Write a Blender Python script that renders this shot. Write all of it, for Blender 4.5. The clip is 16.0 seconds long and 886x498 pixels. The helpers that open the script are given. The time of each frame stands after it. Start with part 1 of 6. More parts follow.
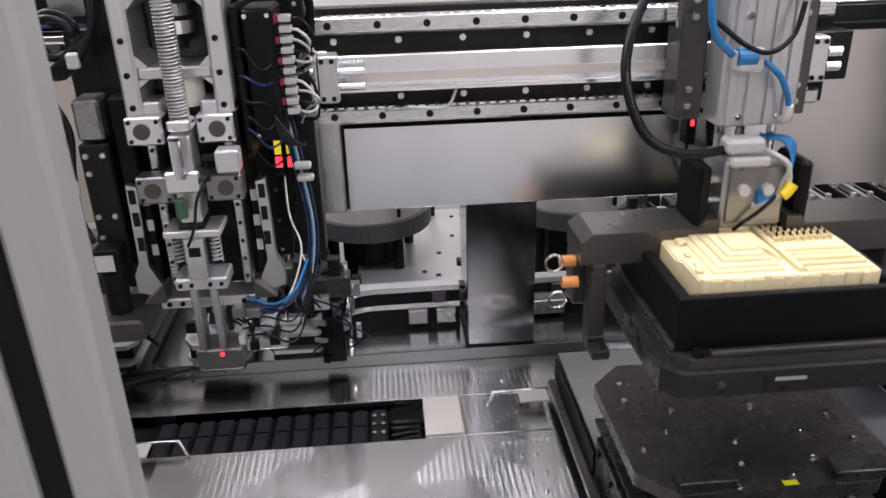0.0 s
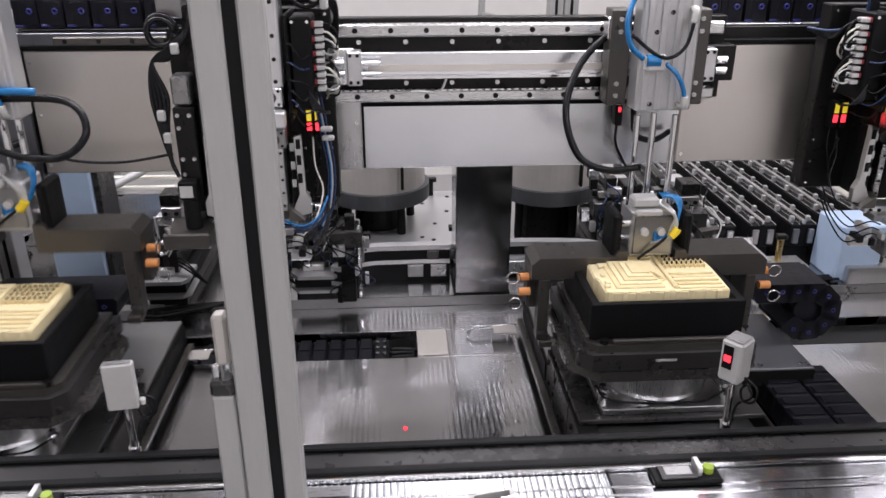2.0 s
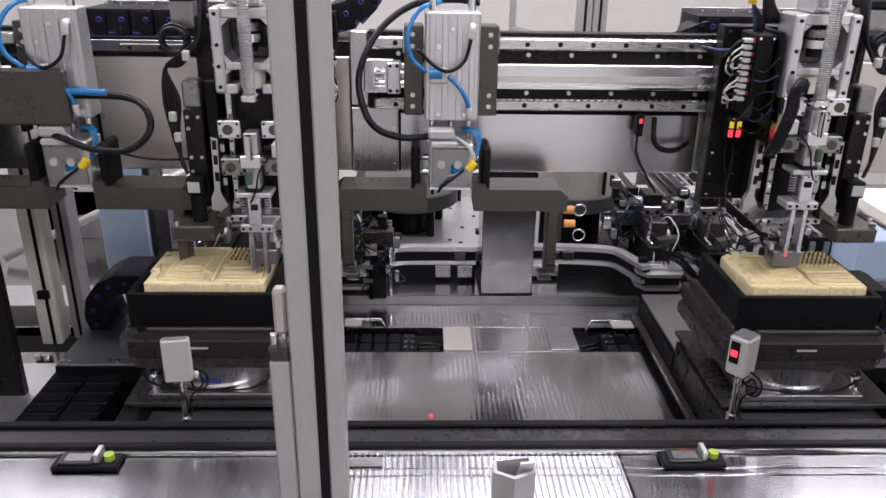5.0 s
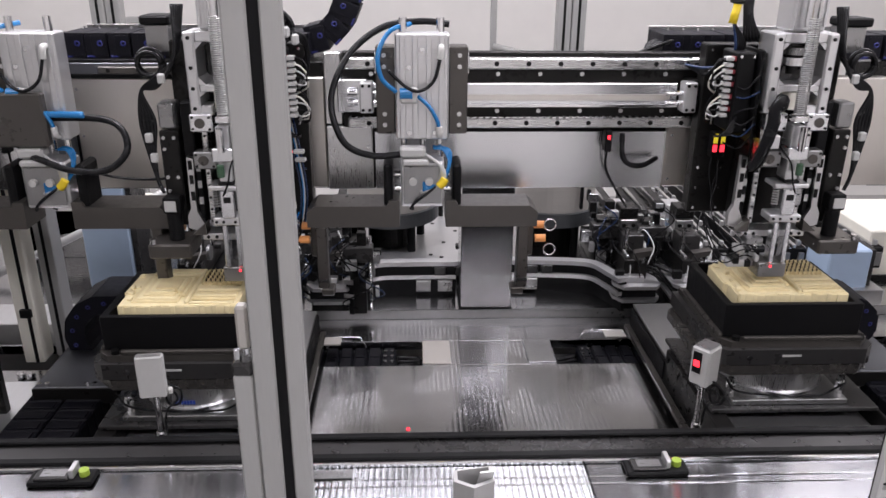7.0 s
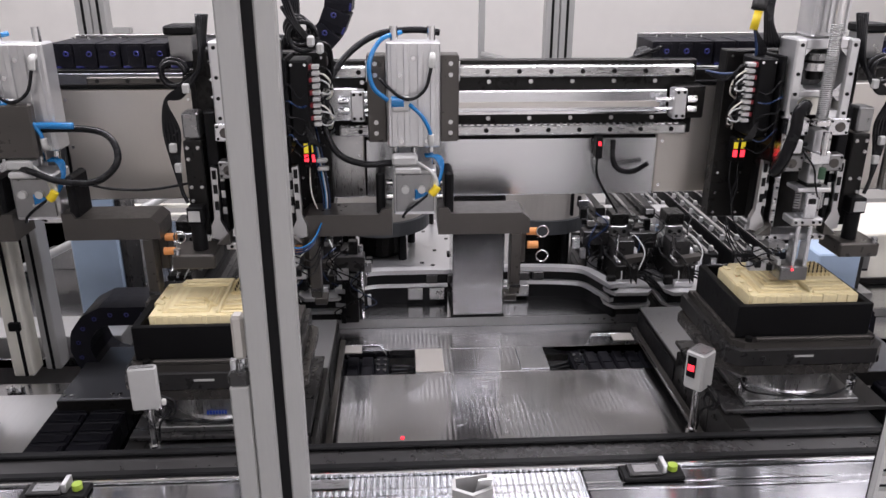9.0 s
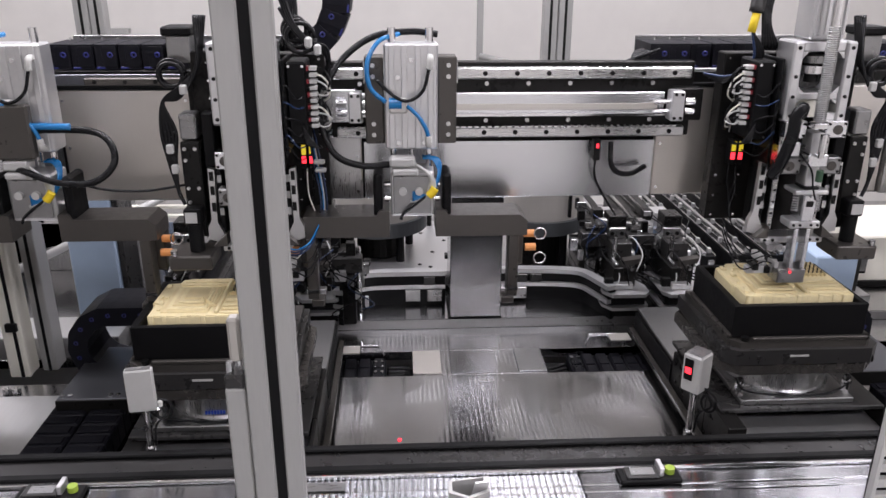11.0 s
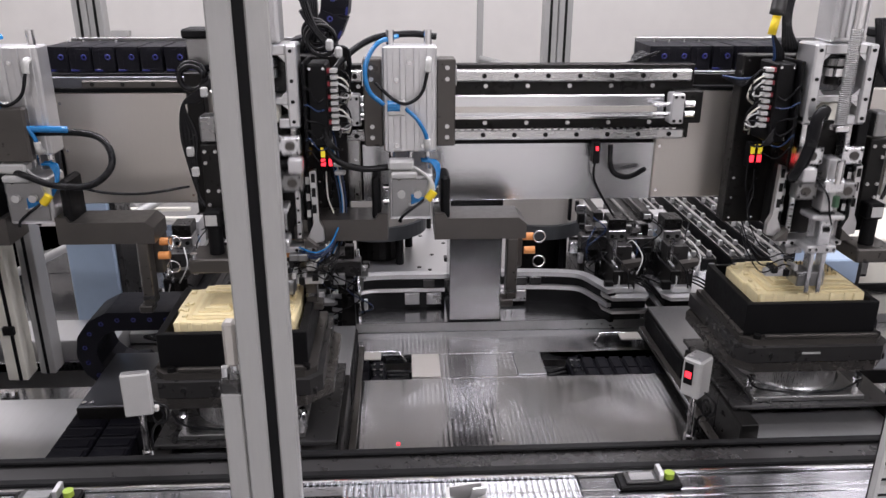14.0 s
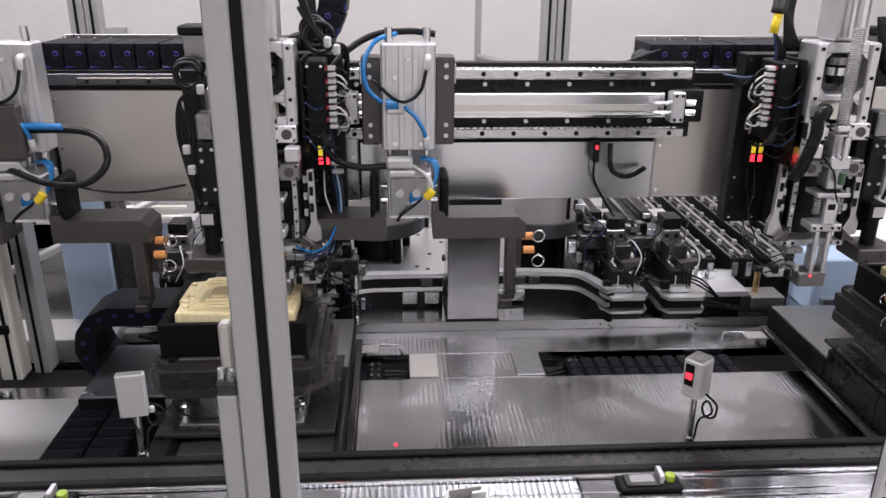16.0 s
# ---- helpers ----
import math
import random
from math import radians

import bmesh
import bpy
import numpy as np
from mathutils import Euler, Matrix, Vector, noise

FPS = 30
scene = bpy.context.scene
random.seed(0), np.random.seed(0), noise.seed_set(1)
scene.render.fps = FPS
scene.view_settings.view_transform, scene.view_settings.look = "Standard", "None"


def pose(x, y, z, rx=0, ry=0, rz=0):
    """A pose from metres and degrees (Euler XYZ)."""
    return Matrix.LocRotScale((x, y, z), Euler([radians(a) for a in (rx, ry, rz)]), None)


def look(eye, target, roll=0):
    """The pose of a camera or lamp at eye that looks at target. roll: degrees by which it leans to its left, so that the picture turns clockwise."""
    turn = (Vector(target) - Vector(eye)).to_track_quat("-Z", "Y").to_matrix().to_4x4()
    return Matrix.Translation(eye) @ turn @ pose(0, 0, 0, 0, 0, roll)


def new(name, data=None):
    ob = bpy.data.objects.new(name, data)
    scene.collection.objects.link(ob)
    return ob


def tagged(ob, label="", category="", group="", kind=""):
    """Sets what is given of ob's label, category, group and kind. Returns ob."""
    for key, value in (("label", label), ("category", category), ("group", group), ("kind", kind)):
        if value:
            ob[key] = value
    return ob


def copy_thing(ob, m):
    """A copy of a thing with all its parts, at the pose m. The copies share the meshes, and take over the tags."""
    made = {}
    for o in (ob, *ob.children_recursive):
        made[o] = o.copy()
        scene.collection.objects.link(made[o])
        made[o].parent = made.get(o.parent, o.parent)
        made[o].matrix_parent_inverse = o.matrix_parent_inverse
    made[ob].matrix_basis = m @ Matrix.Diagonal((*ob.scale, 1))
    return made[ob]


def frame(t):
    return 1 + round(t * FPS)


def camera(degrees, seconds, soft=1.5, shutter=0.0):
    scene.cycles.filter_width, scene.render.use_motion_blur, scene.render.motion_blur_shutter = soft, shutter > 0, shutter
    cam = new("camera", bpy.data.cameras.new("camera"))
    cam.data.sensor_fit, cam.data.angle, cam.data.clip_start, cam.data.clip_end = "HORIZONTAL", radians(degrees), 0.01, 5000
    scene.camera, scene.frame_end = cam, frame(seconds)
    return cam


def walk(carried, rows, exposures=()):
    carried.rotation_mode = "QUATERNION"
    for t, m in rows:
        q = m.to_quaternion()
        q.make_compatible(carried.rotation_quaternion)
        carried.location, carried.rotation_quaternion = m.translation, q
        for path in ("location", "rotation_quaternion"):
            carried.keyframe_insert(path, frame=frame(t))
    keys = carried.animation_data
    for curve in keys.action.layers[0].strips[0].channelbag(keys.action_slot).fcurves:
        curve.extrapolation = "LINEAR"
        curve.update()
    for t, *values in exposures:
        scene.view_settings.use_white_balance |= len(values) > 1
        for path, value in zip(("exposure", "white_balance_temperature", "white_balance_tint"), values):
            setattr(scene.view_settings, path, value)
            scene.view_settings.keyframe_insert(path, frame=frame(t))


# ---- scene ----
cam = camera(59.70, 16.0, 1.5, 0.5)
PATH = [
    (0.0, -0.2341, -0.9699, 1.6797, -4.575, -23.862, 1.512),
    (0.5, -0.2488, -1.0159, 1.6935, -4.608, -23.980, 1.261),
    (1.0, -0.2612, -1.1440, 1.6994, -4.529, -23.639, 1.137),
    (1.5, -0.2529, -1.2762, 1.7162, -4.254, -23.141, 0.685),
    (2.0, -0.2369, -1.3454, 1.7228, -3.634, -23.043, -0.000),
    (2.5, -0.2389, -1.3880, 1.7232, -2.715, -23.024, -0.571),
    (3.0, -0.2639, -1.4007, 1.7310, -2.164, -23.052, -0.607),
    (5.5, -0.2440, -1.4486, 1.7418, -1.379, -22.059, -0.760),
    (6.0, -0.2330, -1.4549, 1.7473, -1.536, -21.841, -0.545),
    (6.5, -0.2213, -1.4613, 1.7498, -1.744, -21.461, -0.489),
    (7.0, -0.2130, -1.4670, 1.7519, -2.022, -21.247, -0.364),
    (7.5, -0.2113, -1.4708, 1.7535, -2.267, -21.058, -0.196),
    (8.0, -0.2173, -1.4724, 1.7521, -2.628, -20.879, -0.192),
    (8.5, -0.2215, -1.4705, 1.7518, -2.911, -20.720, -0.161),
    (9.0, -0.2215, -1.4665, 1.7508, -3.060, -20.633, -0.088),
    (11.5, -0.2190, -1.4645, 1.7513, -3.134, -20.488, -0.287),
    (12.0, -0.2182, -1.4642, 1.7512, -3.117, -20.434, -0.324),
    (12.5, -0.2172, -1.4622, 1.7513, -3.102, -20.472, -0.299),
    (13.0, -0.2172, -1.4628, 1.7526, -3.118, -20.436, -0.264),
    (13.5, -0.2146, -1.4603, 1.7515, -3.053, -20.430, -0.233),
    (14.0, -0.2157, -1.4583, 1.7508, -3.073, -20.376, -0.241),
    (14.5, -0.2188, -1.4551, 1.7503, -3.004, -20.408, -0.285),
    (15.0, -0.2222, -1.4520, 1.7490, -3.014, -20.465, -0.364),
    (15.5, -0.2249, -1.4492, 1.7507, -3.057, -20.582, -0.439),
    (16.0, -0.2185, -1.4462, 1.7482, -3.266, -20.485, -0.433),
]
walk(cam, [(t, pose(x, y, z, 90 + pitch, roll, yaw)) for t, x, y, z, yaw, pitch, roll in PATH])

# ---- light ----
world = bpy.data.worlds.new("world")
scene.world = world
world.use_nodes = True
world.node_tree.nodes["Background"].inputs[0].default_value = (0.9, 0.95, 1.0, 1)
world.node_tree.nodes["Background"].inputs[1].default_value = 0.3
scene.view_settings.exposure = 0.0


def lamp(name, x, y, z, sx, sy, watts, colour=(1.0, 0.957, 1.035), aim=(0, 0, -1)):
    d = bpy.data.lights.new(name, "AREA")
    d.shape, d.size, d.size_y, d.energy, d.color = "RECTANGLE", sx, sy, watts, colour
    o = new(name, d)
    o.matrix_world = look((x, y, z), (x + aim[0], y + aim[1] + 1e-4, z + aim[2]))
    return o


# unseen area lamps added as fill: three uneven ceiling rows and two above the bed
for lx in (-2.2, -0.3, 1.6):
    for ly, wide, watts in ((-2.5, 0.3, 3 if lx < -1 else 19 if lx < 1 else 52), (-0.7, 0.16, 6), (1.15, 0.5, 31)):
        lamp("ceiling_fill", lx, ly, 2.96, 1.5, wide, watts)
for lx in (-0.75, 0.45):
    lamp("bed_fill", lx, 0.0, 2.3, 0.9, 0.07, 11)

# ---- materials ----
MATS = {}


def mat(name, colour, rough=0.5, metal=0.0, grain=0.0, scale=40.0, stretch=(1, 1, 1), bump=0.0, rvar=0.1, emit=None):
    m = bpy.data.materials.new(name)
    m.use_nodes = True
    nt = m.node_tree
    b = nt.nodes["Principled BSDF"]
    b.inputs["Metallic"].default_value = metal
    b.inputs["Roughness"].default_value = rough
    b.inputs["Base Color"].default_value = (*colour, 1)
    if emit:
        b.inputs["Emission Color"].default_value = (*emit[0], 1)
        b.inputs["Emission Strength"].default_value = emit[1]
    if grain or bump or rvar:
        tc, mp = nt.nodes.new("ShaderNodeTexCoord"), nt.nodes.new("ShaderNodeMapping")
        mp.inputs["Scale"].default_value = stretch
        nt.links.new(tc.outputs["Object"], mp.inputs["Vector"])
        fine, broad = nt.nodes.new("ShaderNodeTexNoise"), nt.nodes.new("ShaderNodeTexNoise")
        fine.inputs["Scale"].default_value, fine.inputs["Detail"].default_value = scale, 4
        broad.inputs["Scale"].default_value, broad.inputs["Detail"].default_value = 5, 3
        nt.links.new(mp.outputs[0], fine.inputs["Vector"])
        nt.links.new(tc.outputs["Object"], broad.inputs["Vector"])
        mix = nt.nodes.new("ShaderNodeMath")
        mix.operation = "ADD"
        nt.links.new(fine.outputs[0], mix.inputs[0])
        nt.links.new(broad.outputs[0], mix.inputs[1])
        oi = nt.nodes.new("ShaderNodeObjectInfo")
        add = nt.nodes.new("ShaderNodeMath")
        add.operation = "MULTIPLY_ADD"
        add.inputs[1].default_value = 0.3
        nt.links.new(oi.outputs["Random"], add.inputs[0])
        nt.links.new(mix.outputs[0], add.inputs[2])
        rc = nt.nodes.new("ShaderNodeMapRange")
        rc.inputs[1].default_value, rc.inputs[2].default_value = 0.65, 1.65
        rc.inputs[3].default_value, rc.inputs[4].default_value = 1 - grain, 1 + grain
        nt.links.new(add.outputs[0], rc.inputs[0])
        sc = nt.nodes.new("ShaderNodeMix")
        sc.data_type, sc.blend_type = "RGBA", "MULTIPLY"
        sc.inputs[0].default_value = 1
        sc.inputs[6].default_value = (*colour, 1)
        nt.links.new(rc.outputs[0], sc.inputs[7])
        nt.links.new(sc.outputs[2], b.inputs["Base Color"])
        rr = nt.nodes.new("ShaderNodeMapRange")
        rr.inputs[1].default_value, rr.inputs[2].default_value = 0.6, 1.4
        rr.inputs[3].default_value, rr.inputs[4].default_value = max(rough - rvar, 0.03), min(rough + rvar, 1)
        nt.links.new(mix.outputs[0], rr.inputs[0])
        nt.links.new(rr.outputs[0], b.inputs["Roughness"])
        if bump:
            bp = nt.nodes.new("ShaderNodeBump")
            bp.inputs["Strength"].default_value, bp.inputs["Distance"].default_value = bump, 0.002
            nt.links.new(fine.outputs[0], bp.inputs["Height"])
            nt.links.new(bp.outputs[0], b.inputs["Normal"])
    if max(colour) < 0.03:
        b.inputs["Specular IOR Level"].default_value = 0.16
    MATS[name] = m
    return m


STEEL = mat("brushed_stainless", (0.74, 0.75, 0.77), 0.25, 1.0, 0.03, 60, (1, 14, 1), 0.0, 0.015)
STEELV = mat("brushed_stainless_upright", (0.6, 0.6, 0.6), 0.3, 1.0, 0.05, 60, (14, 14, 1), 0.0, 0.06)
SIDEPLATE = mat("satin_side_sheet", (0.6, 0.6, 0.6), 0.42, 0.85, 0.08, 70, (2.2, 0.2, 1), 0.02, 0.06)
BRASS = mat("brass_post", (0.55, 0.4, 0.18), 0.3, 1.0, 0.1, 80)


def brushed(name, colour, rough, ribs, relief, period=0.0095, bare=0.48):
    """Sheet steel ground across the machine, so that reflections smear from front to back; wave ribs stand in for the
    stripes of a reflected LED row.
    """
    m = mat(name, colour, rough, 1.0, 0.06, 70, (0.15, 3.0, 1), 0.0, 0.0)
    nt = m.node_tree
    b = nt.nodes["Principled BSDF"]
    for l in list(b.inputs["Roughness"].links):
        nt.links.remove(l)
    b.inputs["Anisotropic"].default_value = 0.9
    tan = nt.nodes.new("ShaderNodeCombineXYZ")
    tan.inputs[1].default_value = 1.0
    nt.links.new(tan.outputs[0], b.inputs["Tangent"])
    tc = nt.nodes.new("ShaderNodeTexCoord")
    wave = nt.nodes.new("ShaderNodeTexWave")
    wave.bands_direction = "X"
    wave.inputs["Scale"].default_value = 0.314 / period
    wave.inputs["Distortion"].default_value = 0.5
    wave.inputs["Detail"].default_value = 1.0
    wave.inputs["Detail Scale"].default_value = 0.4
    nt.links.new(tc.outputs["Object"], wave.inputs["Vector"])
    patch = nt.nodes.new("ShaderNodeTexNoise")
    patch.inputs["Scale"].default_value, patch.inputs["Detail"].default_value = 6.0, 2.0
    nt.links.new(tc.outputs["Object"], patch.inputs["Vector"])
    cut = nt.nodes.new("ShaderNodeMapRange")
    cut.inputs[1].default_value, cut.inputs[2].default_value = bare, bare + 0.04
    nt.links.new(patch.outputs[0], cut.inputs[0])
    mul = nt.nodes.new("ShaderNodeMath")
    mul.operation = "MULTIPLY"
    nt.links.new(wave.outputs[1], mul.inputs[0])
    nt.links.new(cut.outputs[0], mul.inputs[1])
    rr = nt.nodes.new("ShaderNodeMapRange")
    rr.inputs[3].default_value, rr.inputs[4].default_value = rough, rough + ribs
    nt.links.new(mul.outputs[0], rr.inputs[0])
    nt.links.new(rr.outputs[0], b.inputs["Roughness"])
    bp = nt.nodes.new("ShaderNodeBump")
    bp.inputs["Strength"].default_value, bp.inputs["Distance"].default_value = relief, 0.001
    nt.links.new(mul.outputs[0], bp.inputs["Height"])
    nt.links.new(bp.outputs[0], b.inputs["Normal"])
    return m


DECK = brushed("deck_stainless", (0.54, 0.54, 0.55), 0.16, 0.09, 0.07, 0.0105)
PLAIN = brushed("plain_deck_steel", (0.5, 0.5, 0.51), 0.14, 0.0, 0.0)
# reflected light put into the colour: lighter striped centre sheet, darker side sheets
SHELF = brushed("satin_shelf_steel", (0.29, 0.29, 0.3), 0.15, 0.02, 0.02)
STRIPESHELF = brushed("led_striped_shelf_steel", (0.44, 0.45, 0.47), 0.17, 0.13, 0.24, 0.0088, 0.05)
PILLAR = mat("polished_stainless", (0.36, 0.36, 0.37), 0.14, 1.0, 0.1, 60, (14, 14, 1), 0.03, 0.05)
BEIGE = mat("matt_stainless_cover", (0.66, 0.63, 0.59), 0.42, 0.95, 0.05, 60, (12, 12, 1), 0.012, 0.08)
ALU = mat("anodised_aluminium", (0.63, 0.63, 0.635), 0.36, 0.8, 0.06, 120, (1, 1, 1), 0.05, 0.08)
PROFILE = mat("aluminium_profile", (0.37, 0.37, 0.36), 0.45, 0.3, 0.06, 90, (4, 4, 0.4), 0.04, 0.08)
CHROME = mat("ground_steel", (0.75, 0.75, 0.76), 0.14, 1.0, 0.05, 120, (1, 1, 1), 0.0, 0.05)
RAIL = mat("rail_steel", (0.6, 0.6, 0.6), 0.28, 1.0, 0.08, 90, (0.5, 8, 8), 0.04, 0.08)
DARK = mat("dark_anodised_plate", (0.015, 0.0145, 0.014), 0.32, 0.3, 0.1, 80, (1, 1, 1), 0.015, 0.1)
GREY = mat("grey_anodised_bracket", (0.085, 0.079, 0.073), 0.33, 0.6, 0.06, 80, (1, 1, 1), 0.02, 0.1)
PALLET = mat("gunmetal_plate", (0.046, 0.045, 0.045), 0.3, 0.5, 0.08, 60, (1, 1, 1), 0.015, 0.1)
TURN = mat("lighter_gunmetal_table", (0.13, 0.122, 0.115), 0.27, 0.75, 0.1, 60, (1, 1, 1), 0.01, 0.06)
BLACK = mat("black_plastic", (0.004, 0.004, 0.0045), 0.5, 0, 0.2, 60, (1, 1, 1), 0.1, 0.12)
STEELPLATE = mat("blue_grey_plate", (0.16, 0.165, 0.18), 0.32, 0.8, 0.08, 60, (10, 1, 1), 0.04, 0.06)
COVER = mat("satin_steel_cover", (0.3, 0.3, 0.3), 0.3, 0.9, 0.1, 70, (1, 10, 1), 0.04, 0.06)
RUBBER = mat("black_cable_jacket", (0.01, 0.01, 0.011), 0.25, 0, 0.2, 60, (1, 1, 1), 0.1, 0.1)
CHAIN = mat("energy_chain_plastic", (0.005, 0.005, 0.008), 0.5, 0, 0.2, 60, (1, 1, 1), 0.1, 0.1)
CHAINBLUE = mat("blue_chain_pin", (0.012, 0.016, 0.13), 0.4, 0, 0.1, 60)
WHITE = mat("white_plastic", (0.44, 0.44, 0.43), 0.4, 0, 0.06, 60, (1, 1, 1), 0.05, 0.1)
CLEARGREY = mat("frosted_fitting", (0.5, 0.5, 0.48), 0.25, 0, 0.1, 60)
BLUE = mat("blue_air_hose", (0.012, 0.15, 0.38), 0.25, 0, 0.1, 60)
BLUEDARK = mat("dark_blue_hose", (0.006, 0.022, 0.075), 0.3, 0, 0.1, 60)
REDPLUG = mat("dark_red_plug", (0.2, 0.012, 0.02), 0.4, 0, 0.1)
YELLOWTAPE = mat("yellow_tape", (0.75, 0.55, 0.02), 0.4, 0, 0.05)
ORANGE = mat("orange_knob", (0.66, 0.27, 0.08), 0.45, 0, 0.08)
FOAM = mat("yellow_moulding", (0.76, 0.66, 0.4), 0.6, 0, 0.12, 90, (1, 1, 1), 0.15, 0.12)
FOAM2 = mat("yellow_moulding_ribs", (0.7, 0.585, 0.33), 0.55, 0, 0.14, 90, (1, 1, 1), 0.15, 0.12)
SKYBLUE = mat("pale_blue_paint", (0.36, 0.46, 0.6), 0.4, 0, 0.06, 40, (1, 1, 1), 0.03, 0.08)
WALLP = mat("white_wall_paint", (0.78, 0.76, 0.73), 0.7, 0, 0.04, 12, (1, 1, 1), 0.05, 0.1)
FLOORP = mat("grey_floor_coating", (0.35, 0.36, 0.36), 0.3, 0, 0.1, 14, (1, 1, 1), 0.05, 0.1)
DRUM = mat("bowl_cover_grey", (0.42, 0.4, 0.37), 0.45, 0.2, 0.06, 30, (1, 1, 1), 0.04, 0.1)
DRUMRIM = mat("dark_bowl_rim", (0.07, 0.075, 0.08), 0.4, 0.3, 0.1, 30, (1, 1, 1), 0.04, 0.1)
CREAM = mat("cream_box", (0.72, 0.7, 0.62), 0.5, 0, 0.05)
REDGLOW = mat("red_glow", (0.5, 0.01, 0.02), 0.4, 0, 0, emit=((1, 0.03, 0.05), 2.6))
YELLOWLED = mat("yellow_display", (0.6, 0.5, 0.02), 0.4, 0, 0, emit=((1, 0.75, 0.05), 0.5))
GREENBTN = mat("green_button", (0.3, 0.42, 0.05), 0.4, 0, 0.05)
DARKGREEN = mat("dark_green_plastic", (0.04, 0.09, 0.05), 0.4, 0, 0.05)
TAPE = mat("yellow_marker", (0.8, 0.75, 0.03), 0.5, 0, 0.02)
BADGE = mat("blue_badge", (0.02, 0.06, 0.35), 0.4, 0, 0.02)
SPRING = mat("galvanised_spring", (0.5, 0.5, 0.5), 0.35, 0.9, 0.15, 200)
SMOKED = mat("dark_bolt", (0.014, 0.014, 0.014), 0.35, 0.5, 0.1)

# ---- building helpers ----
BM = bmesh.new


def box(bm, x0, x1, y0, y1, z0, z1, bevel=0.0015):
    v = [bm.verts.new((x, y, z)) for z in (z0, z1) for x, y in ((x0, y0), (x1, y0), (x1, y1), (x0, y1))]
    fs = [bm.faces.new([v[i] for i in q]) for q in ((3, 2, 1, 0), (4, 5, 6, 7), (0, 1, 5, 4), (1, 2, 6, 5), (2, 3, 7, 6), (3, 0, 4, 7))]
    b = min(bevel, 0.3 * min(abs(x1 - x0), abs(y1 - y0), abs(z1 - z0)))
    if b > 0.0002:
        bmesh.ops.bevel(bm, geom=list({e for f in fs for e in f.edges}), offset=b, segments=1, affect="EDGES")
    return bm


def cyl(bm, c, r, h, axis="z", n=20, r2=None, bevel=0.0):
    rot = {"z": Matrix(), "x": pose(0, 0, 0, 0, 90, 0), "y": pose(0, 0, 0, 90, 0, 0)}[axis]
    bmesh.ops.create_cone(bm, cap_ends=True, segments=n, radius1=r, radius2=r if r2 is None else r2, depth=h, matrix=Matrix.Translation(c) @ rot)
    return bm


def prism(bm, pts, lo, hi, axis="z"):
    """A polygon pushed along an axis; pts are the two other coordinates in order."""
    def at(p, q):
        return {"z": (p[0], p[1], q), "y": (p[0], q, p[1]), "x": (q, p[0], p[1])}[axis]
    a, b = [bm.verts.new(at(p, lo)) for p in pts], [bm.verts.new(at(p, hi)) for p in pts]
    n = len(pts)
    fs = [bm.faces.new(a[::-1]), bm.faces.new(b)] + [bm.faces.new((a[i], a[(i + 1) % n], b[(i + 1) % n], b[i])) for i in range(n)]
    bmesh.ops.recalc_face_normals(bm, faces=fs)
    return bm


def smooth_path(pts, steps=6):
    p = [Vector(q) for q in pts]
    p = [p[0] * 2 - p[1], *p, p[-1] * 2 - p[-2]]
    out = []
    for i in range(1, len(p) - 2):
        for s in range(steps):
            t = s / steps
            a, b, c, d = p[i - 1:i + 3]
            out.append(0.5 * (2 * b + (c - a) * t + (2 * a - 5 * b + 4 * c - d) * t * t + (3 * b - a - 3 * c + d) * t ** 3))
    return out + [p[-2]]


def tube(bm, pts, r, n=8, steps=6, smooth=True):
    path = smooth_path(pts, steps) if smooth and len(pts) > 2 else [Vector(p) for p in pts]
    rings, up = [], None
    for i, p in enumerate(path):
        d = (path[min(i + 1, len(path) - 1)] - path[max(i - 1, 0)]).normalized()
        if up is None:
            up = d.orthogonal().normalized()
        up = (up - d * up.dot(d)).normalized()
        side = d.cross(up)
        rings.append([bm.verts.new(p + r * (math.cos(a) * up + math.sin(a) * side)) for a in [2 * math.pi * k / n for k in range(n)]])
    for a, b in zip(rings, rings[1:]):
        for k in range(n):
            bm.faces.new((a[k], a[(k + 1) % n], b[(k + 1) % n], b[k])).smooth = True
    bm.faces.new(rings[0][::-1])
    bm.faces.new(rings[-1])
    return bm


def ring(bm, c, r, w, axis="y", n=20):
    cx, cy, cz = c
    pts = []
    for k in range(n + 1):
        a = 2 * math.pi * k / n
        u, v = r * math.cos(a), r * math.sin(a)
        pts.append({"y": (cx + u, cy, cz + v), "x": (cx, cy + u, cz + v), "z": (cx + u, cy + v, cz)}[axis])
    return tube(bm, pts, w, 6, smooth=False)


def bolts(bm, places, r=0.004, h=0.003, axis="y", sign=-1):
    for p in places:
        c = list(p)
        i = "xyz".index(axis)
        c[i] += sign * h / 2
        cyl(bm, c, r, h, axis, 10)
        c[i] += sign * h / 2
        cyl(bm, c, r * 0.5, h * 0.4, axis, 6)
    return bm


def part(name, bm, material, parent=None, label="", sharp=True):
    me = bpy.data.meshes.new(name)
    bm.to_mesh(me)
    bm.free()
    me.materials.append(material)
    ob = new(name, me)
    if parent:
        ob.parent = parent
    if label:
        ob["label"] = label
    return ob


def pieces(name, bm, material, parent, places, label=""):
    """Alike pieces on one mesh, each an object of its own; places are offsets or poses."""
    first = part(name, bm, material, parent, label)
    for i, p in enumerate(places):
        o = first if i == 0 else new(name, first.data)
        o.parent = parent
        o.matrix_basis = p if isinstance(p, Matrix) else Matrix.Translation(p)
        if label:
            o["label"] = label
    return first


def thing(name, at, label, category, group="", kind=""):
    return tagged(set_at(new(name), at), label, category, group, kind)


def set_at(ob, at):
    ob.location = at
    ob.empty_display_size = 0.02
    return ob


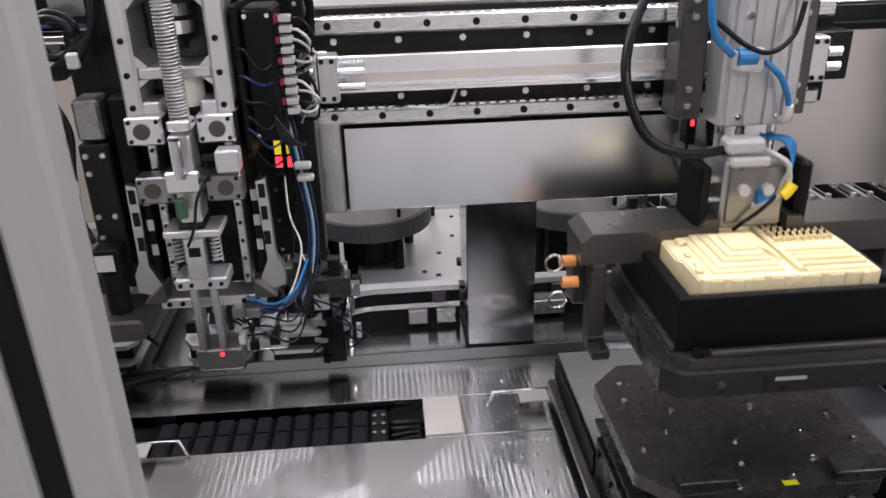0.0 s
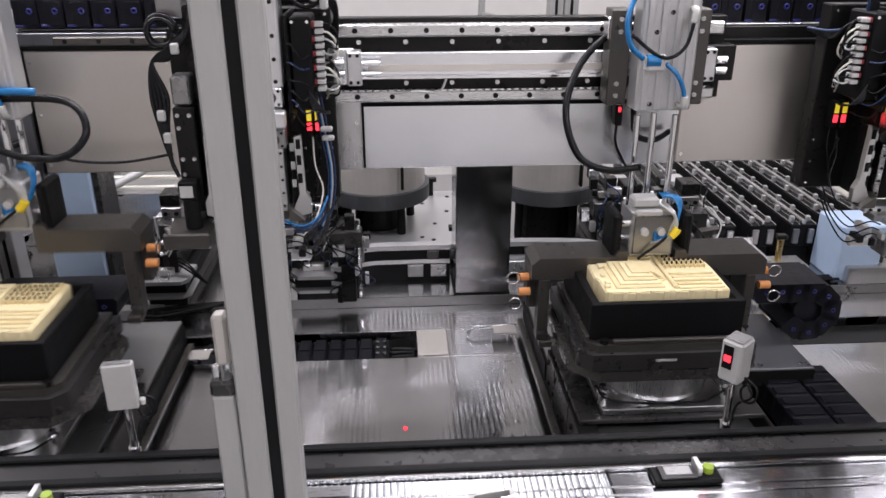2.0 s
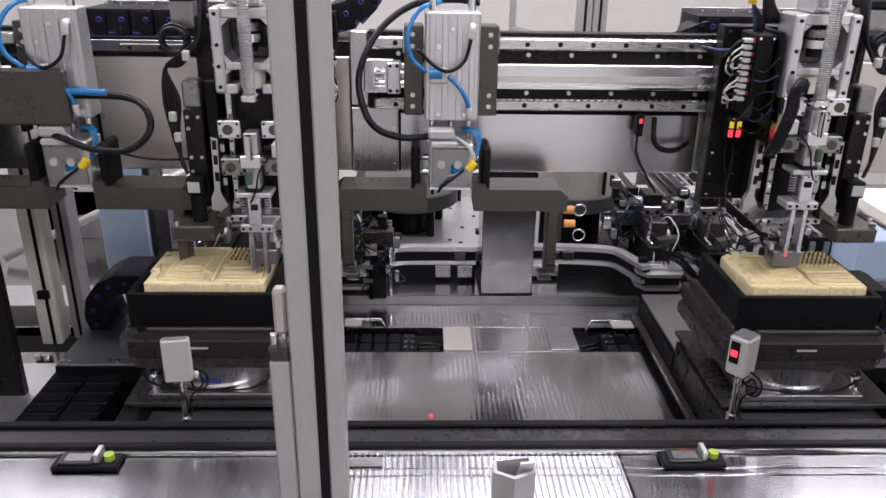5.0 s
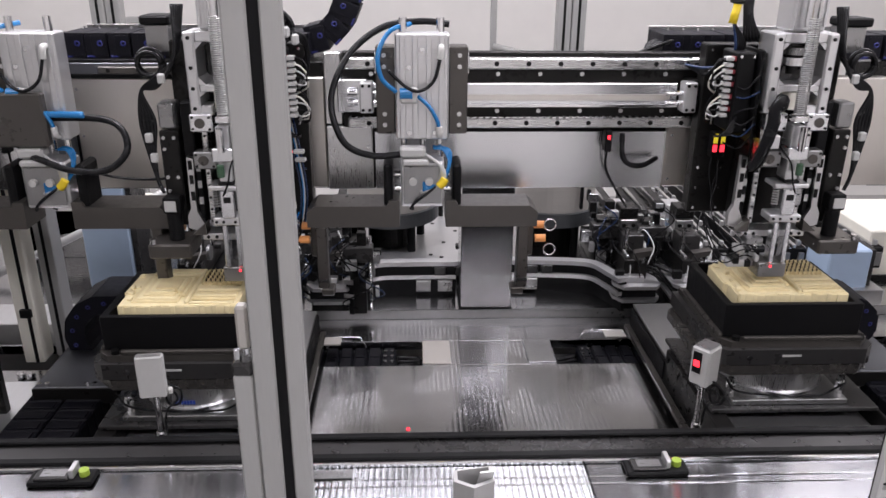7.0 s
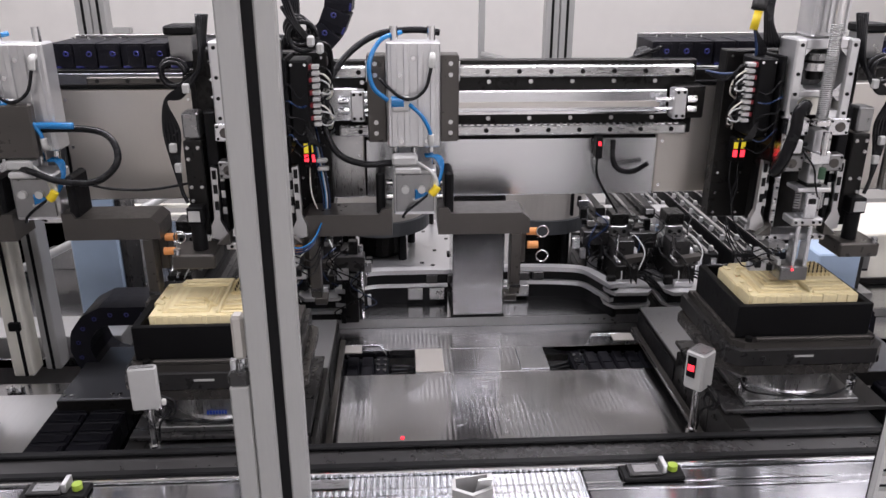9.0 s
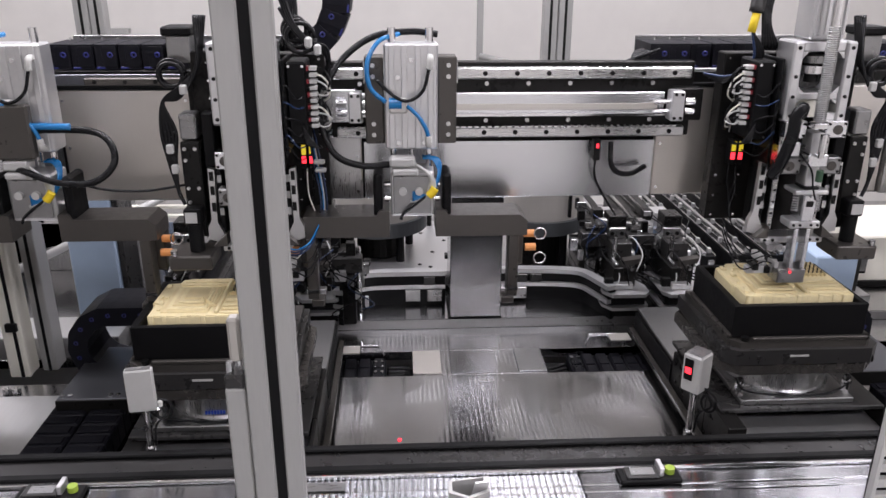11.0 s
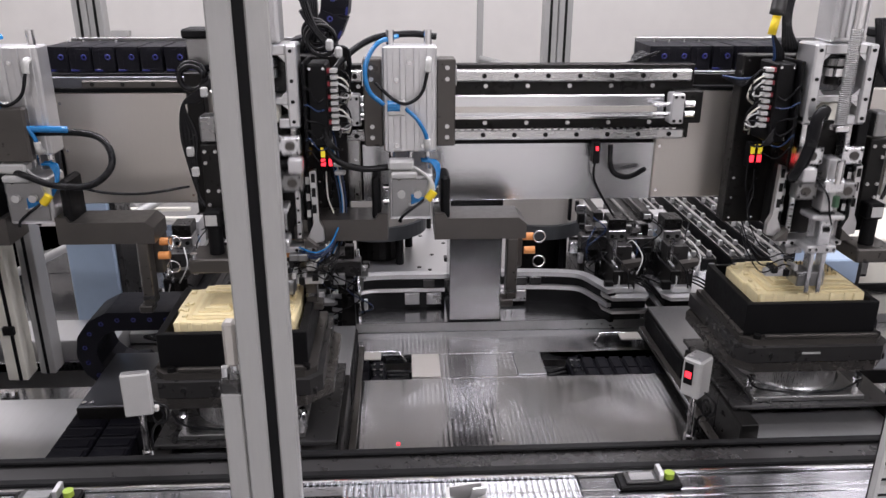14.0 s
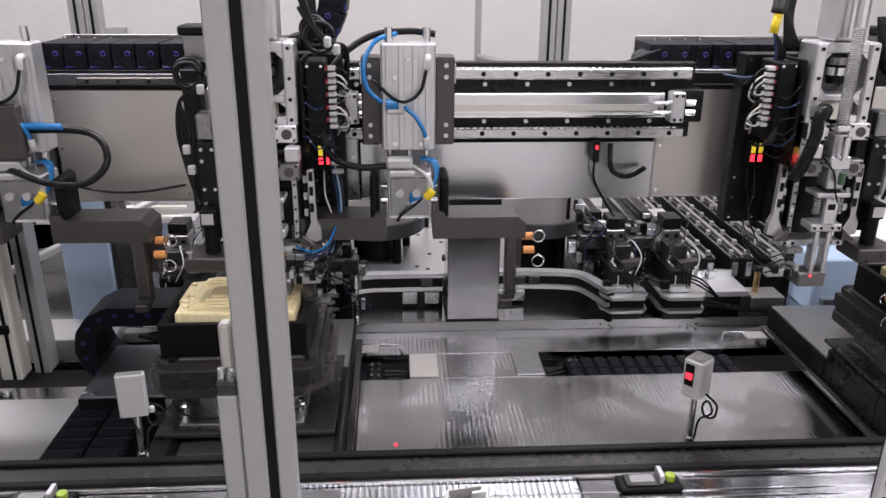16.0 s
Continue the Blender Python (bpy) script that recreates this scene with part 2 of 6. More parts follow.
def solid(name, bm, material, label="", category="", kind="", group=""):
    return tagged(part(name, bm, material), label, category, group, kind)

# ---- the hall ----
solid("floor", box(BM(), -4, 4, -3.5, 4, -0.1, 0), FLOORP, "grey coated factory floor", "floor", "structure")
solid("wall_north", box(BM(), -4, 4, 3.2, 3.35, 0, 3.0), WALLP, "white painted hall wall behind the machine", "wall", "structure")
# unseen walls and ceiling, added to close the room and bounce light
solid("wall_south", box(BM(), -4, 4, -3.5, -3.35, 0, 3.0), WALLP, "white painted hall wall", "wall", "structure")
solid("wall_west", box(BM(), -4.1, -3.95, -3.5, 3.3, 0, 3.0), WALLP, "white painted hall wall", "wall", "structure")
solid("wall_east", box(BM(), 3.95, 4.1, -3.5, 3.3, 0, 3.0), WALLP, "white painted hall wall", "wall", "structure")
solid("ceiling", box(BM(), -4.1, 4.1, -3.5, 3.35, 3.0, 3.1), WALLP, "unseen white hall ceiling", "ceiling", "structure")

# ---- the machine bed ----
bed = thing("machine_bed", (0, 0, 0), "stainless steel machine bed with a sunken work well", "machine bed", kind="structure")
part("rear_deck", box(BM(), -2.2, 2.2, 0.36, 1.35, 0.83, 0.87), PLAIN, bed, "brushed stainless rear deck")
# well floor with two slots for the cable chains
bm = BM()
box(bm, -2.2, 2.2, -0.468, 0.115, 0.82, 0.845)
box(bm, -2.2, 2.2, 0.235, 0.357, 0.82, 0.845)
box(bm, -0.2, 0.118, 0.116, 0.234, 0.82, 0.845)
part("well_floor", bm, DECK, bed, "brushed stainless well floor")
part("deck_riser", box(BM(), -2.2, 2.2, 0.3572, 0.3596, 0.8452, 0.8698, 0), COVER, bed, "upright steel edge of the rear deck")
part("slot_tray", box(BM(), -2.2, 2.2, 0.1, 0.25, 0.76, 0.765), BLACK, bed, "black tray under the chain slots")
for x0, x1 in ((-0.199, -0.132), (0.05, 0.117)):
    part("slot_cover", box(BM(), x0, x1, 0.12, 0.23, 0.8455, 0.849), BEIGE if x0 < 0 else STEEL, bed, "small cover plate beside the chain slot")
part("front_lip", box(BM(), -2.2, 2.2, -0.53, -0.47, 0.7, 1.055, 0.004), PALLET, bed, "dark anodised front lip")
for y in (-0.472, -0.523):
    part("lip_seal", box(BM(), -2.2, 2.2, y - 0.007, y + 0.007, 1.0555, 1.062, 0.002), BLACK, bed, "black rubber seal")
part("front_edge", box(BM(), -2.2, 2.2, -0.537, -0.532, 0.9, 1.058), CHROME, bed, "bright front edge strip")
for x0, x1 in ((-2.2, -0.372), (-0.37, 0.03), (0.032, 0.62), (0.622, 2.2)):
    part("front_shelf", box(BM(), x0, x1, -0.92, -0.539, 1.02, 1.052), STRIPESHELF if -0.4 < x0 < 0.02 else SHELF, bed, "brushed stainless front shelf")
for y in (-0.568, -0.583):
    part("shelf_seam", box(BM(), -0.37, 0.62, y - 0.0015, y + 0.0015, 1.0522, 1.0532, 0), CHROME, bed, "bright folded seam")
part("shelf_inlet", box(BM(), -0.385, -0.305, -0.566, -0.543, 1.0522, 1.0535, 0.0004), COVER, bed, "small grey inlet plate")
part("inlet_slot", box(BM(), -0.385, -0.305, -0.5665, -0.5645, 1.0537, 1.0543, 0), SMOKED, bed)
part("side_sheet", box(BM(), -2.2, -0.905, -0.467, 0.06, 0.8452, 0.8485), SIDEPLATE, bed, "light satin sheet on the well floor")
part("side_ledge", box(BM(), -2.2, -0.905, 0.24, 0.356, 0.8452, 0.9, 0.002), SIDEPLATE, bed, "light steel ledge at the back of the well")
# glowing disc stands in for a red laser spot cast on the floor
part("indicator_lamp", cyl(BM(), (-0.231, -0.141, 0.8458), 0.004, 0.002, n=14), REDGLOW, bed, "small glowing red disc for a laser spot on the well floor")
part("base_cabinet", box(BM(), -2.2, 2.2, -0.9, 1.3, 0.06, 0.75), ALU, bed, "closed lower cabinet")
bm = BM()
for i in range(6):
    for s in (-1, 1):
        cyl(bm, (-0.03 + 0.012 * s + 0.008 * (i % 2), 0.05 - 0.045 * i, 0.846), 0.0035, 0.003, n=8)
for i in range(8):
    cyl(bm, (-0.068 + 0.011 * i, 0.088, 0.846), 0.003, 0.003, n=8)
cyl(bm, (-0.041, 0.272, 0.846), 0.004, 0.004, n=8)
part("floor_bolt", bm, CHROME, bed, "rows of small bright bolts")
bm = BM()
for i in range(6):
    for s in (-1, 1):
        cyl(bm, (-0.03 + 0.012 * s + 0.008 * (i % 2), 0.05 - 0.045 * i, 0.8476), 0.0018, 0.001, n=6)
part("bolt_socket", bm, SMOKED, bed)
bm = BM()
for i in range(3):
    cyl(bm, (-0.09 + 0.25 * i, -0.7 + 0.05 * (i % 2), 1.053), 0.004, 0.003, n=8)
part("shelf_bolt", bm, SMOKED, bed)

# pillar behind the beam
pil = thing("pillar", (-0.032, 0.43, 0.87), "polished dark stainless square pillar on the rear deck", "pillar")
part("shaft", box(BM(), -0.066, 0.067, -0.064, 0.064, 0.003, 0.6, 0.002), PILLAR, pil)
part("foot_seal", box(BM(), -0.069, 0.07, -0.067, 0.067, 0, 0.004), BLACK, pil, "black sealing line")

# ---- beams with rails ----


def beam(x, end=0.635):
    """One station's linear axis; x is the first rail hole, end the length of its rails."""
    b = thing("linear_axis", (x, 0, 1.3), "dark steel beam with linear rails and magnet track", "linear axis", "linear axes")
    part("beam_body", box(BM(), -0.13, 0.86, 0.04, 0.2, 0.0, 0.25), DARK, b)
    part("back_plate", box(BM(), -0.05, end + 0.01, 0.012, 0.038, 0.13, 0.272), DARK, b, "dark rail plate")
    for z, x0, x1, w in ((0.253, -0.045, end, 0.011), (0.142, -0.04, end - 0.005, 0.01)):
        r = part("rail", box(BM(), x0, x1, -0.008, 0.011, z - w, z + w, 0.003), RAIL, b, "ground steel rail")
        pieces("rail_hole", cyl(BM(), (0, 0, 0), 0.0046, 0.002, "y", 12), SMOKED, r, [(0.06 * k, -0.0085, z) for k in range(int(end / 0.06) + 1)], "dark counterbored hole")
        # chrome pieces stand in for a row of LEDs mirrored in the rail
        bm = BM()
        for k in range(int((end + 0.03) / 0.0128)):
            box(bm, x0 + 0.006 + k * 0.0128, x0 + 0.0135 + k * 0.0128, -0.0065, 0.003, z + w - 0.001, z + w + 0.0015, 0)
        part("rail_tooth", bm, CHROME, r, "bright pieces standing in for LED reflections on the rail top")
    part("magnet_track", box(BM(), 0.0, end - 0.05, -0.012, 0.011, 0.178, 0.218, 0.002), STEEL, b, "bright magnet track cover")
    part("track_strip", box(BM(), 0.02, end - 0.065, -0.0145, -0.013, 0.186, 0.197, 0), BEIGE, b)
    part("track_edge", box(BM(), 0.0, end - 0.05, -0.02, -0.0125, 0.174, 0.18, 0.001), CHROME, b)
    bm = BM()
    bolts(bm, [(0, 0, 0)], 0.0042, 0.003)
    pieces("plate_bolt", bm, RAIL, b, [(0.005 + 0.08 * k, 0.0115, z) for k in range(int(end / 0.08) + 1) for z in (0.232, 0.162)], "socket head bolt")
    for sx, x0 in ((1, -0.002), (-1, end - 0.035)):
        d = part("end_stop", box(BM(), x0 - 0.012, x0 + 0.012, -0.045, -0.012, 0.168, 0.224, 0.002), ALU, b, "aluminium end stop")
        bm = BM()
        for z in (0.185, 0.203):
            cyl(bm, (x0 + sx * 0.018, -0.03, z), 0.005, 0.05, "x", 14)
            cyl(bm, (x0 - sx * 0.026, -0.03, z), 0.007, 0.018, "x", 14)
        part("shock_absorber", bm, CHROME, d, "chrome shock absorbers")
        part("stop_plate", box(BM(), x0 - (0.055 if sx > 0 else 0.0), x0 + (0.0 if sx > 0 else 0.055), -0.02, 0.012, 0.165, 0.226, 0.002), STEEL if sx > 0 else DARK, d)
        bm = BM()
        bolts(bm, [(0, 0, 0)], 0.003, 0.002)
        pieces("stop_bolt", bm, SMOKED, d, [(x0 + dx, -0.045, z) for dx in (-0.006, 0.006) for z in (0.174, 0.218)])
    c = part("lower_cover", box(BM(), 0.008, 0.586, 0.028, 0.036, 0.002, 0.118, 0.001), STEEL, b, "bright stainless lower cover")
    part("end_cover", box(BM(), -0.085, 0.004, 0.02, 0.036, 0.003, 0.13, 0.002), STEELV, b, "brushed end cover")
    part("upper_cover", box(BM(), -0.085, -0.052, 0.02, 0.036, 0.134, 0.27, 0.002), STEELV, b)
    part("tail_cover", box(BM(), -0.3, -0.087, 0.03, 0.065, 0.004, 0.222, 0.002), BEIGE, b, "matt stainless cover box")
    # added black cap, keeps lamp glare off the cover box's top face
    part("cover_gasket", box(BM(), 0.586, 0.836, 0.026, 0.091, 0.2205, 0.229, 0.001), BLACK, b, "black cap added to hide glare on the cover box top")
    p = part("motor_cover", box(BM(), 0.587, 0.835, 0.028, 0.09, 0.004, 0.22, 0.002), BEIGE, b, "matt stainless cover box")
    bm = BM()
    bolts(bm, [(0, 0, 0)], 0.003, 0.002)
    pieces("cover_screw", bm, CHROME, p, [(x, 0.028, z) for x in (0.597, 0.825) for z in (0.02, 0.11, 0.2)] + [(-0.005, 0.02, 0.02), (-0.005, 0.02, 0.09)])
    part("end_bracket", box(BM(), 0.838, 0.87, 0.0, 0.2, -0.01, 0.26, 0.002), DARK, b, "dark end bracket")
    # drip of cables and a small sensor below the lower rail
    s = part("sensor_amp", box(BM(), 0.455, 0.468, -0.012, 0.012, 0.085, 0.128), BLACK, b, "small black sensor with a red lamp")
    part("sensor_lamp", box(BM(), 0.459, 0.464, -0.0135, -0.0125, 0.111, 0.119, 0), REDGLOW, s)
    part("sensor_cable", tube(BM(), [(0.462, 0.0, 0.085), (0.464, 0.005, 0.05), (0.485, 0.01, 0.01), (0.505, 0.015, -0.02), (0.52, 0.03, -0.04)], 0.0025), RUBBER, b)
    part("hose_bend", tube(BM(), [(0.49, 0.0, 0.12), (0.49, -0.01, 0.085), (0.5, -0.015, 0.065), (0.53, -0.01, 0.058), (0.565, 0.01, 0.068)], 0.0055), RUBBER, b, "black hose bend")
    part("loose_wire", tube(BM(), [(0.06, -0.005, 0.147), (0.1, -0.02, 0.153), (0.14, -0.018, 0.152), (0.155, -0.012, 0.175)], 0.002), WHITE, b, "thin pale wire")
    part("chain_tray", box(BM(), 0.74, 0.86, 0.16, 0.2, 0.2545, 0.2575), DARK, b, "thin dark tray under the chain")
    return b


axis_mid = beam(-0.3)
beam(-1.45, 0.47)
copy_thing(axis_mid, pose(0.85, 0, 1.3))


# ---- energy chains on top ----
def energy_chain(pts, width, height, label, at=(0, 0, 0)):
    """A closed chain of links along a path in the x-z plane, with pins and coloured tabs on its side."""
    t = thing("energy_chain", at, label, "cable chain", "energy chains")
    path = smooth_path(pts, 24)
    pitch, d, joints, last = 0.038, 0.0, [path[0]], path[0]
    for p in path[1:]:
        d += (p - last).length
        last = p
        if d >= pitch:
            joints.append(p)
            d = 0.0
    w = width / 2
    link = BM()
    box(link, -0.02, 0.02, -w, w, -height / 2, height / 2, 0.0006)
    box(link, -0.008, 0.018, -w - 0.0012, -w, -height / 2 + 0.004, height / 2 - 0.004, 0.001)
    pin = BM()
    ring(pin, (0.008, -w - 0.002, 0.004), 0.004, 0.0016, n=14)
    tab = box(BM(), -0.019, -0.004, -w - 0.0012, -w, -height / 2 + 0.001, -height / 2 + 0.005, 0.0006)
    made = None
    for a, b in zip(joints, joints[1:]):
        ang = math.degrees(math.atan2(b.z - a.z, b.x - a.x))
        if made is None:
            o = part("chain_link", link, CHAIN, t)
            q, r = part("link_pin", pin, CHAINBLUE, o, "blue link pin"), part("link_tab", tab, CHAINBLUE, o, "blue snap tab")
            made = o.data, q.data, r.data
        else:
            o = new("chain_link", made[0])
            o.parent = t
            for nm, me in (("link_pin", made[1]), ("link_tab", made[2])):
                new(nm, me).parent = o
        o.matrix_basis = Matrix.Translation((a + b) / 2) @ pose(0, 0, 0, 0, -ang, 0)
    return t


energy_chain([(-0.87, 0.09, 1.579), (-0.7, 0.09, 1.579), (-0.4, 0.09, 1.579)], 0.1, 0.046, "black energy chain with blue pins along the beam top")
energy_chain([(-0.42, 0.12, 1.585), (-0.385, 0.12, 1.592), (-0.35, 0.12, 1.63), (-0.336, 0.12, 1.68), (-0.338, 0.12, 1.76), (-0.36, 0.12, 1.88)], 0.1, 0.052, "black energy chain bending upwards with blue pins")
energy_chain([(0.27, 0.11, 1.577), (0.45, 0.11, 1.577), (0.8, 0.11, 1.577)], 0.1, 0.046, "black energy chain with blue pins along the beam top")
for x0, x1 in ((-0.87, -0.42), (0.27, 0.7)):
    ct = thing("chain_channel", (0, 0.1, 1.551), "thin steel channel under the energy chain", "channel", "chain channels")
    part("channel_floor", box(BM(), x0, x1, -0.055, 0.06, 0.0, 0.003, 0.0008), COVER, ct)
    part("channel_back", box(BM(), x0, x1, 0.065, 0.068, 0.0, 0.056, 0.0008), COVER, ct)
    bm = BM()
    bolts(bm, [(0, 0, 0)], 0.003, 0.004, "z", 1)
    pieces("channel_screw", bm, CHROME, ct, [(x0 + 0.02 + 0.03 * k, 0.0, 0.053) for k in range(4)])
for i in range(6):
    solid("chain_cable", tube(BM(), [(-0.86, 0.06 + 0.012 * i, 1.595 - 0.002 * i), (-0.91, 0.06 + 0.012 * i, 1.588), (-0.955, 0.06 + 0.012 * i, 1.56), (-0.985, 0.06 + 0.012 * i, 1.52), (-1.0, 0.07 + 0.012 * i, 1.46)], 0.0075), RUBBER, "thick black cable curving out of the energy chain", "cable", group="chain cables")
# blue-grey end plate behind the left cover with its short rail
ep = thing("end_plate", (-0.82, 0.205, 1.3), "blue-grey anodised end plate with a short drilled rail", "plate")
part("plate", box(BM(), -0.26, 0.2, 0.0, 0.012, -0.02, 0.256, 0.002), STEELPLATE, ep)
part("upper_plate", box(BM(), -0.13, 0.24, -0.187, -0.181, 0.2305, 0.25, 0.001), STEELPLATE, ep, "narrow blue-grey plate over the cover")
part("side_plate", box(BM(), -0.14, -0.046, -0.187, -0.166, -0.005, 0.2295, 0.001), STEELPLATE, ep, "blue-grey plate beside the cover")
part("cover_edge", box(BM(), -0.0455, -0.0435, -0.18, -0.13, 0.004, 0.218, 0), BLACK, ep, "black gap beside the cover")
rl = part("short_rail", box(BM(), 0.02, 0.24, -0.2, -0.1875, 0.231, 0.245, 0.002), GREY, ep, "short ground rail")
pieces("rail_hole", cyl(BM(), (0, -0.2005, 0.238), 0.004, 0.002, "y", 12), SMOKED, rl, [(0.04 + 0.055 * k, 0, 0) for k in range(4)])
bm = BM()
bolts(bm, [(0, 0, 0)], 0.004, 0.003)
pieces("plate_bolt", bm, SMOKED, ep, [(-0.235, 0, 0.05), (-0.235, 0, 0.2), (-0.15, 0, 0.24)])
for i in range(5):
    solid("chain_cable", tube(BM(), [(0.21 + 0.01 * i, 0.06, 1.56 - 0.004 * i), (0.25, 0.06 + 0.01 * i, 1.575), (0.29, 0.06 + 0.012 * i, 1.59)], 0.004), RUBBER, "black cable entering the energy chain", "cable", group="chain cables")

# ---- slide tables ----


def slide_table(at, label, s=1):
    """The moving slide with turntable; the origin is the slide's middle on the well floor."""
    t = thing("slide_table", at, label, "slide table", "slide tables")
    part("slide_body", box(BM(), -0.155, 0.174, -0.09, 0.1, 0.006, 0.108, 0.002), DARK, t, "dark anodised slide body")
    part("rear_body", box(BM(), -0.153, 0.174, 0.101, 0.37, 0.006, 0.08, 0.002), DARK, t, "lower rear part of the slide")
    part("top_cover", box(BM(), -0.154, 0.172, 0.1015, 0.372, 0.0802, 0.087), COVER, t, "satin stainless top cover")
    for e in (-1, 1):
        # the groove isn't cut: a black strip gives its shade
        part("side_channel", box(BM(), min(e * 0.1555, e * 0.158), max(e * 0.1555, e * 0.158), 0.1, 0.37, 0.034, 0.076, 0) if e < 0 else box(BM(), 0.1745, 0.176, 0.1, 0.37, 0.034, 0.076, 0), BLACK, t, "black strip for the shaded side groove")
        x = -0.172 if e < 0 else 0.177
        part("edge_rail", box(BM(), x, x + 0.014, -0.19, 0.37, 0.02, 0.033, 0.002), GREY, t, "dark steel edge rail")
        part("rail_lip", box(BM(), x - 0.0012 if e < 0 else x + 0.0142, x - 0.0002 if e < 0 else x + 0.0152, -0.02, 0.37, 0.03, 0.0335, 0), CHROME, t, "bright rail edge")
    # black sheet stands in for the shade in the open recess
    part("front_gap", box(BM(), -0.118, 0.164, -0.094, -0.0905, 0.04, 0.106, 0), BLACK, t, "black sheet for the shaded recess under the stage")
    for x0, x1 in ((-0.155, -0.12), (0.166, 0.174)):
        part("front_cheek", box(BM(), x0, x1, -0.2, -0.0905, 0.006, 0.1085, 0.002), DARK, t, "dark cheek of the slide")
    part("front_sill", prism(BM(), [(-0.235, 0.01), (-0.095, 0.01), (-0.095, 0.072), (-0.23, 0.07), (-0.235, 0.064)], -0.1195, 0.1655, "x"), SIDEPLATE, t, "bright steel front sill")
    bm = BM()
    bolts(bm, [(0, 0, 0)], 0.005, 0.003, "x", -1)
    pieces("body_screw", bm, SMOKED, t, [(-0.155, y, z) for y, z in ((0.08, 0.09), (0.07, 0.05), (0.03, 0.05), (0.02, 0.085), (-0.05, 0.05), (-0.12, 0.085), (-0.14, 0.03))], "dark countersunk screw")
    # marker flag that travels with the slide, on the side towards the chain
    fx = -s * 0.205
    part("flag_plate", box(BM(), fx - 0.026, fx + 0.026, 0.315, 0.352, 0.022, 0.026, 0.001), DRUM, t, "pale metal flag")
    part("flag_post", box(BM(), fx + s * 0.012, fx + s * 0.012 + 0.008, 0.336, 0.35, 0.0, 0.0218), STEEL, t)
    part("flag_bracket", tube(BM(), [(fx - s * 0.085, 0.34, 0.004), (fx - s * 0.07, 0.354, 0.022), (fx + s * 0.03, 0.356, 0.022)], 0.0035, 6, smooth=False), STEEL, t, "bright bent bracket")
    part("side_wing", box(BM(), min(s * 0.1765, s * 0.36), max(s * 0.1765, s * 0.36), 0.045, 0.27, 0.07, 0.08, 0.002), STEELPLATE, t, "satin grey side plate")
    part("wing_fold", box(BM(), min(s * 0.19, s * 0.36), max(s * 0.19, s * 0.36), 0.04, 0.0448, 0.045, 0.079, 0.001), DARK, t)
    bm = BM()
    bolts(bm, [(0, 0, 0)], 0.005, 0.004, "z", 1)
    pieces("wing_bolt", bm, CHROME, t, [(s * x, 0.056, 0.08) for x in (0.24, 0.255, 0.335, 0.35)])
    part("stage_plate", box(BM(), -0.15, 0.165, -0.152, 0.13, 0.1102, 0.119), PALLET, t, "dark stage plate")
    part("ring_base", box(BM(), -0.11, 0.11, -0.14, 0.09, 0.1192, 0.13), COVER, t, "flat motor base")
    m = part("turn_motor", cyl(BM(), (0, -0.03, 0.157), 0.096, 0.052, n=48), STEELV, t, "bright round direct drive motor")
    part("motor_lip", cyl(BM(), (0, -0.03, 0.134), 0.101, 0.007, n=48), STEEL, m)
    if s < 0:
        pieces("badge_bar", box(BM(), 0, 0.0034, -0.1285, -0.1262, 0.146, 0.153, 0), BADGE, m, [(-0.018 + k * 0.0052, 0, 0) for k in range(7)], "small blue mark")
    bm = BM()
    cyl(bm, (0, 0, 0.142), 0.009, 0.026, n=12)
    cyl(bm, (0, 0, 0.159), 0.006, 0.01, n=6)
    pieces("clamp_bolt", bm, CHROME, t, [(-0.105, -0.115, 0), (0.105, -0.115, 0)], "clamp bolt beside the motor")
    part("motor_wire", tube(BM(), [(-0.12, -0.125, 0.17), (-0.1, -0.13, 0.145), (-0.03, -0.13, 0.134), (0.06, -0.13, 0.134), (0.1, -0.125, 0.15)], 0.002), RUBBER, t)
    c = 0.045
    pts = [(-0.165, -0.14 + c), (-0.165 + c, -0.14), (0.16 - c, -0.14), (0.16, -0.14 + c), (0.16, 0.14 - c), (0.16 - c, 0.14), (-0.165 + c, 0.14), (-0.165, 0.14 - c)]
    top = part("turn_plate", prism(BM(), pts, 0.184, 0.203), TURN, t, "octagonal gunmetal turntable plate")
    bm = BM()
    bolts(bm, [(0, 0, 0)], 0.004, 0.003, "z", 1)
    pieces("plate_bolt", bm, CHROME, top, [(-0.14, -0.05, 0.203), (-0.135, 0.05, 0.203), (-0.05, -0.13, 0.203), (0.1, -0.125, 0.203), (0.02, -0.12, 0.203), (-0.13, 0.09, 0.203), (-0.09, -0.1, 0.203), (0.03, 0.02, 0.203), (-0.02, -0.05, 0.203), (0.07, -0.04, 0.203), (0.1, 0.06, 0.203), (-0.08, 0.02, 0.203), (-0.1, -0.02, 0.203), (-0.06, 0.08, 0.203), (0.0, 0.07, 0.203), (0.05, 0.1, 0.203), (0.12, -0.01, 0.203), (0.13, -0.06, 0.203), (-0.03, -0.09, 0.203), (0.06, -0.09, 0.203)])
    part("marker", box(BM(), 0.002, 0.02, -0.136, -0.128, 0.2032, 0.2038, 0), TAPE, top, "small yellow marker")
    pieces("locating_block", box(BM(), -0.035, 0.035, -0.014, 0.014, 0.2032, 0.217), PALLET, t, [(-0.09, -0.122, 0), (0.1, -0.122, 0)])
    bm = BM()
    bolts(bm, [(0, 0, 0)], 0.004, 0.003, "x", -1)
    pieces("side_bolt", bm, CHROME, t, [(-0.1555, -0.13 + 0.06 * k, 0.02) for k in range(5)])
    return t


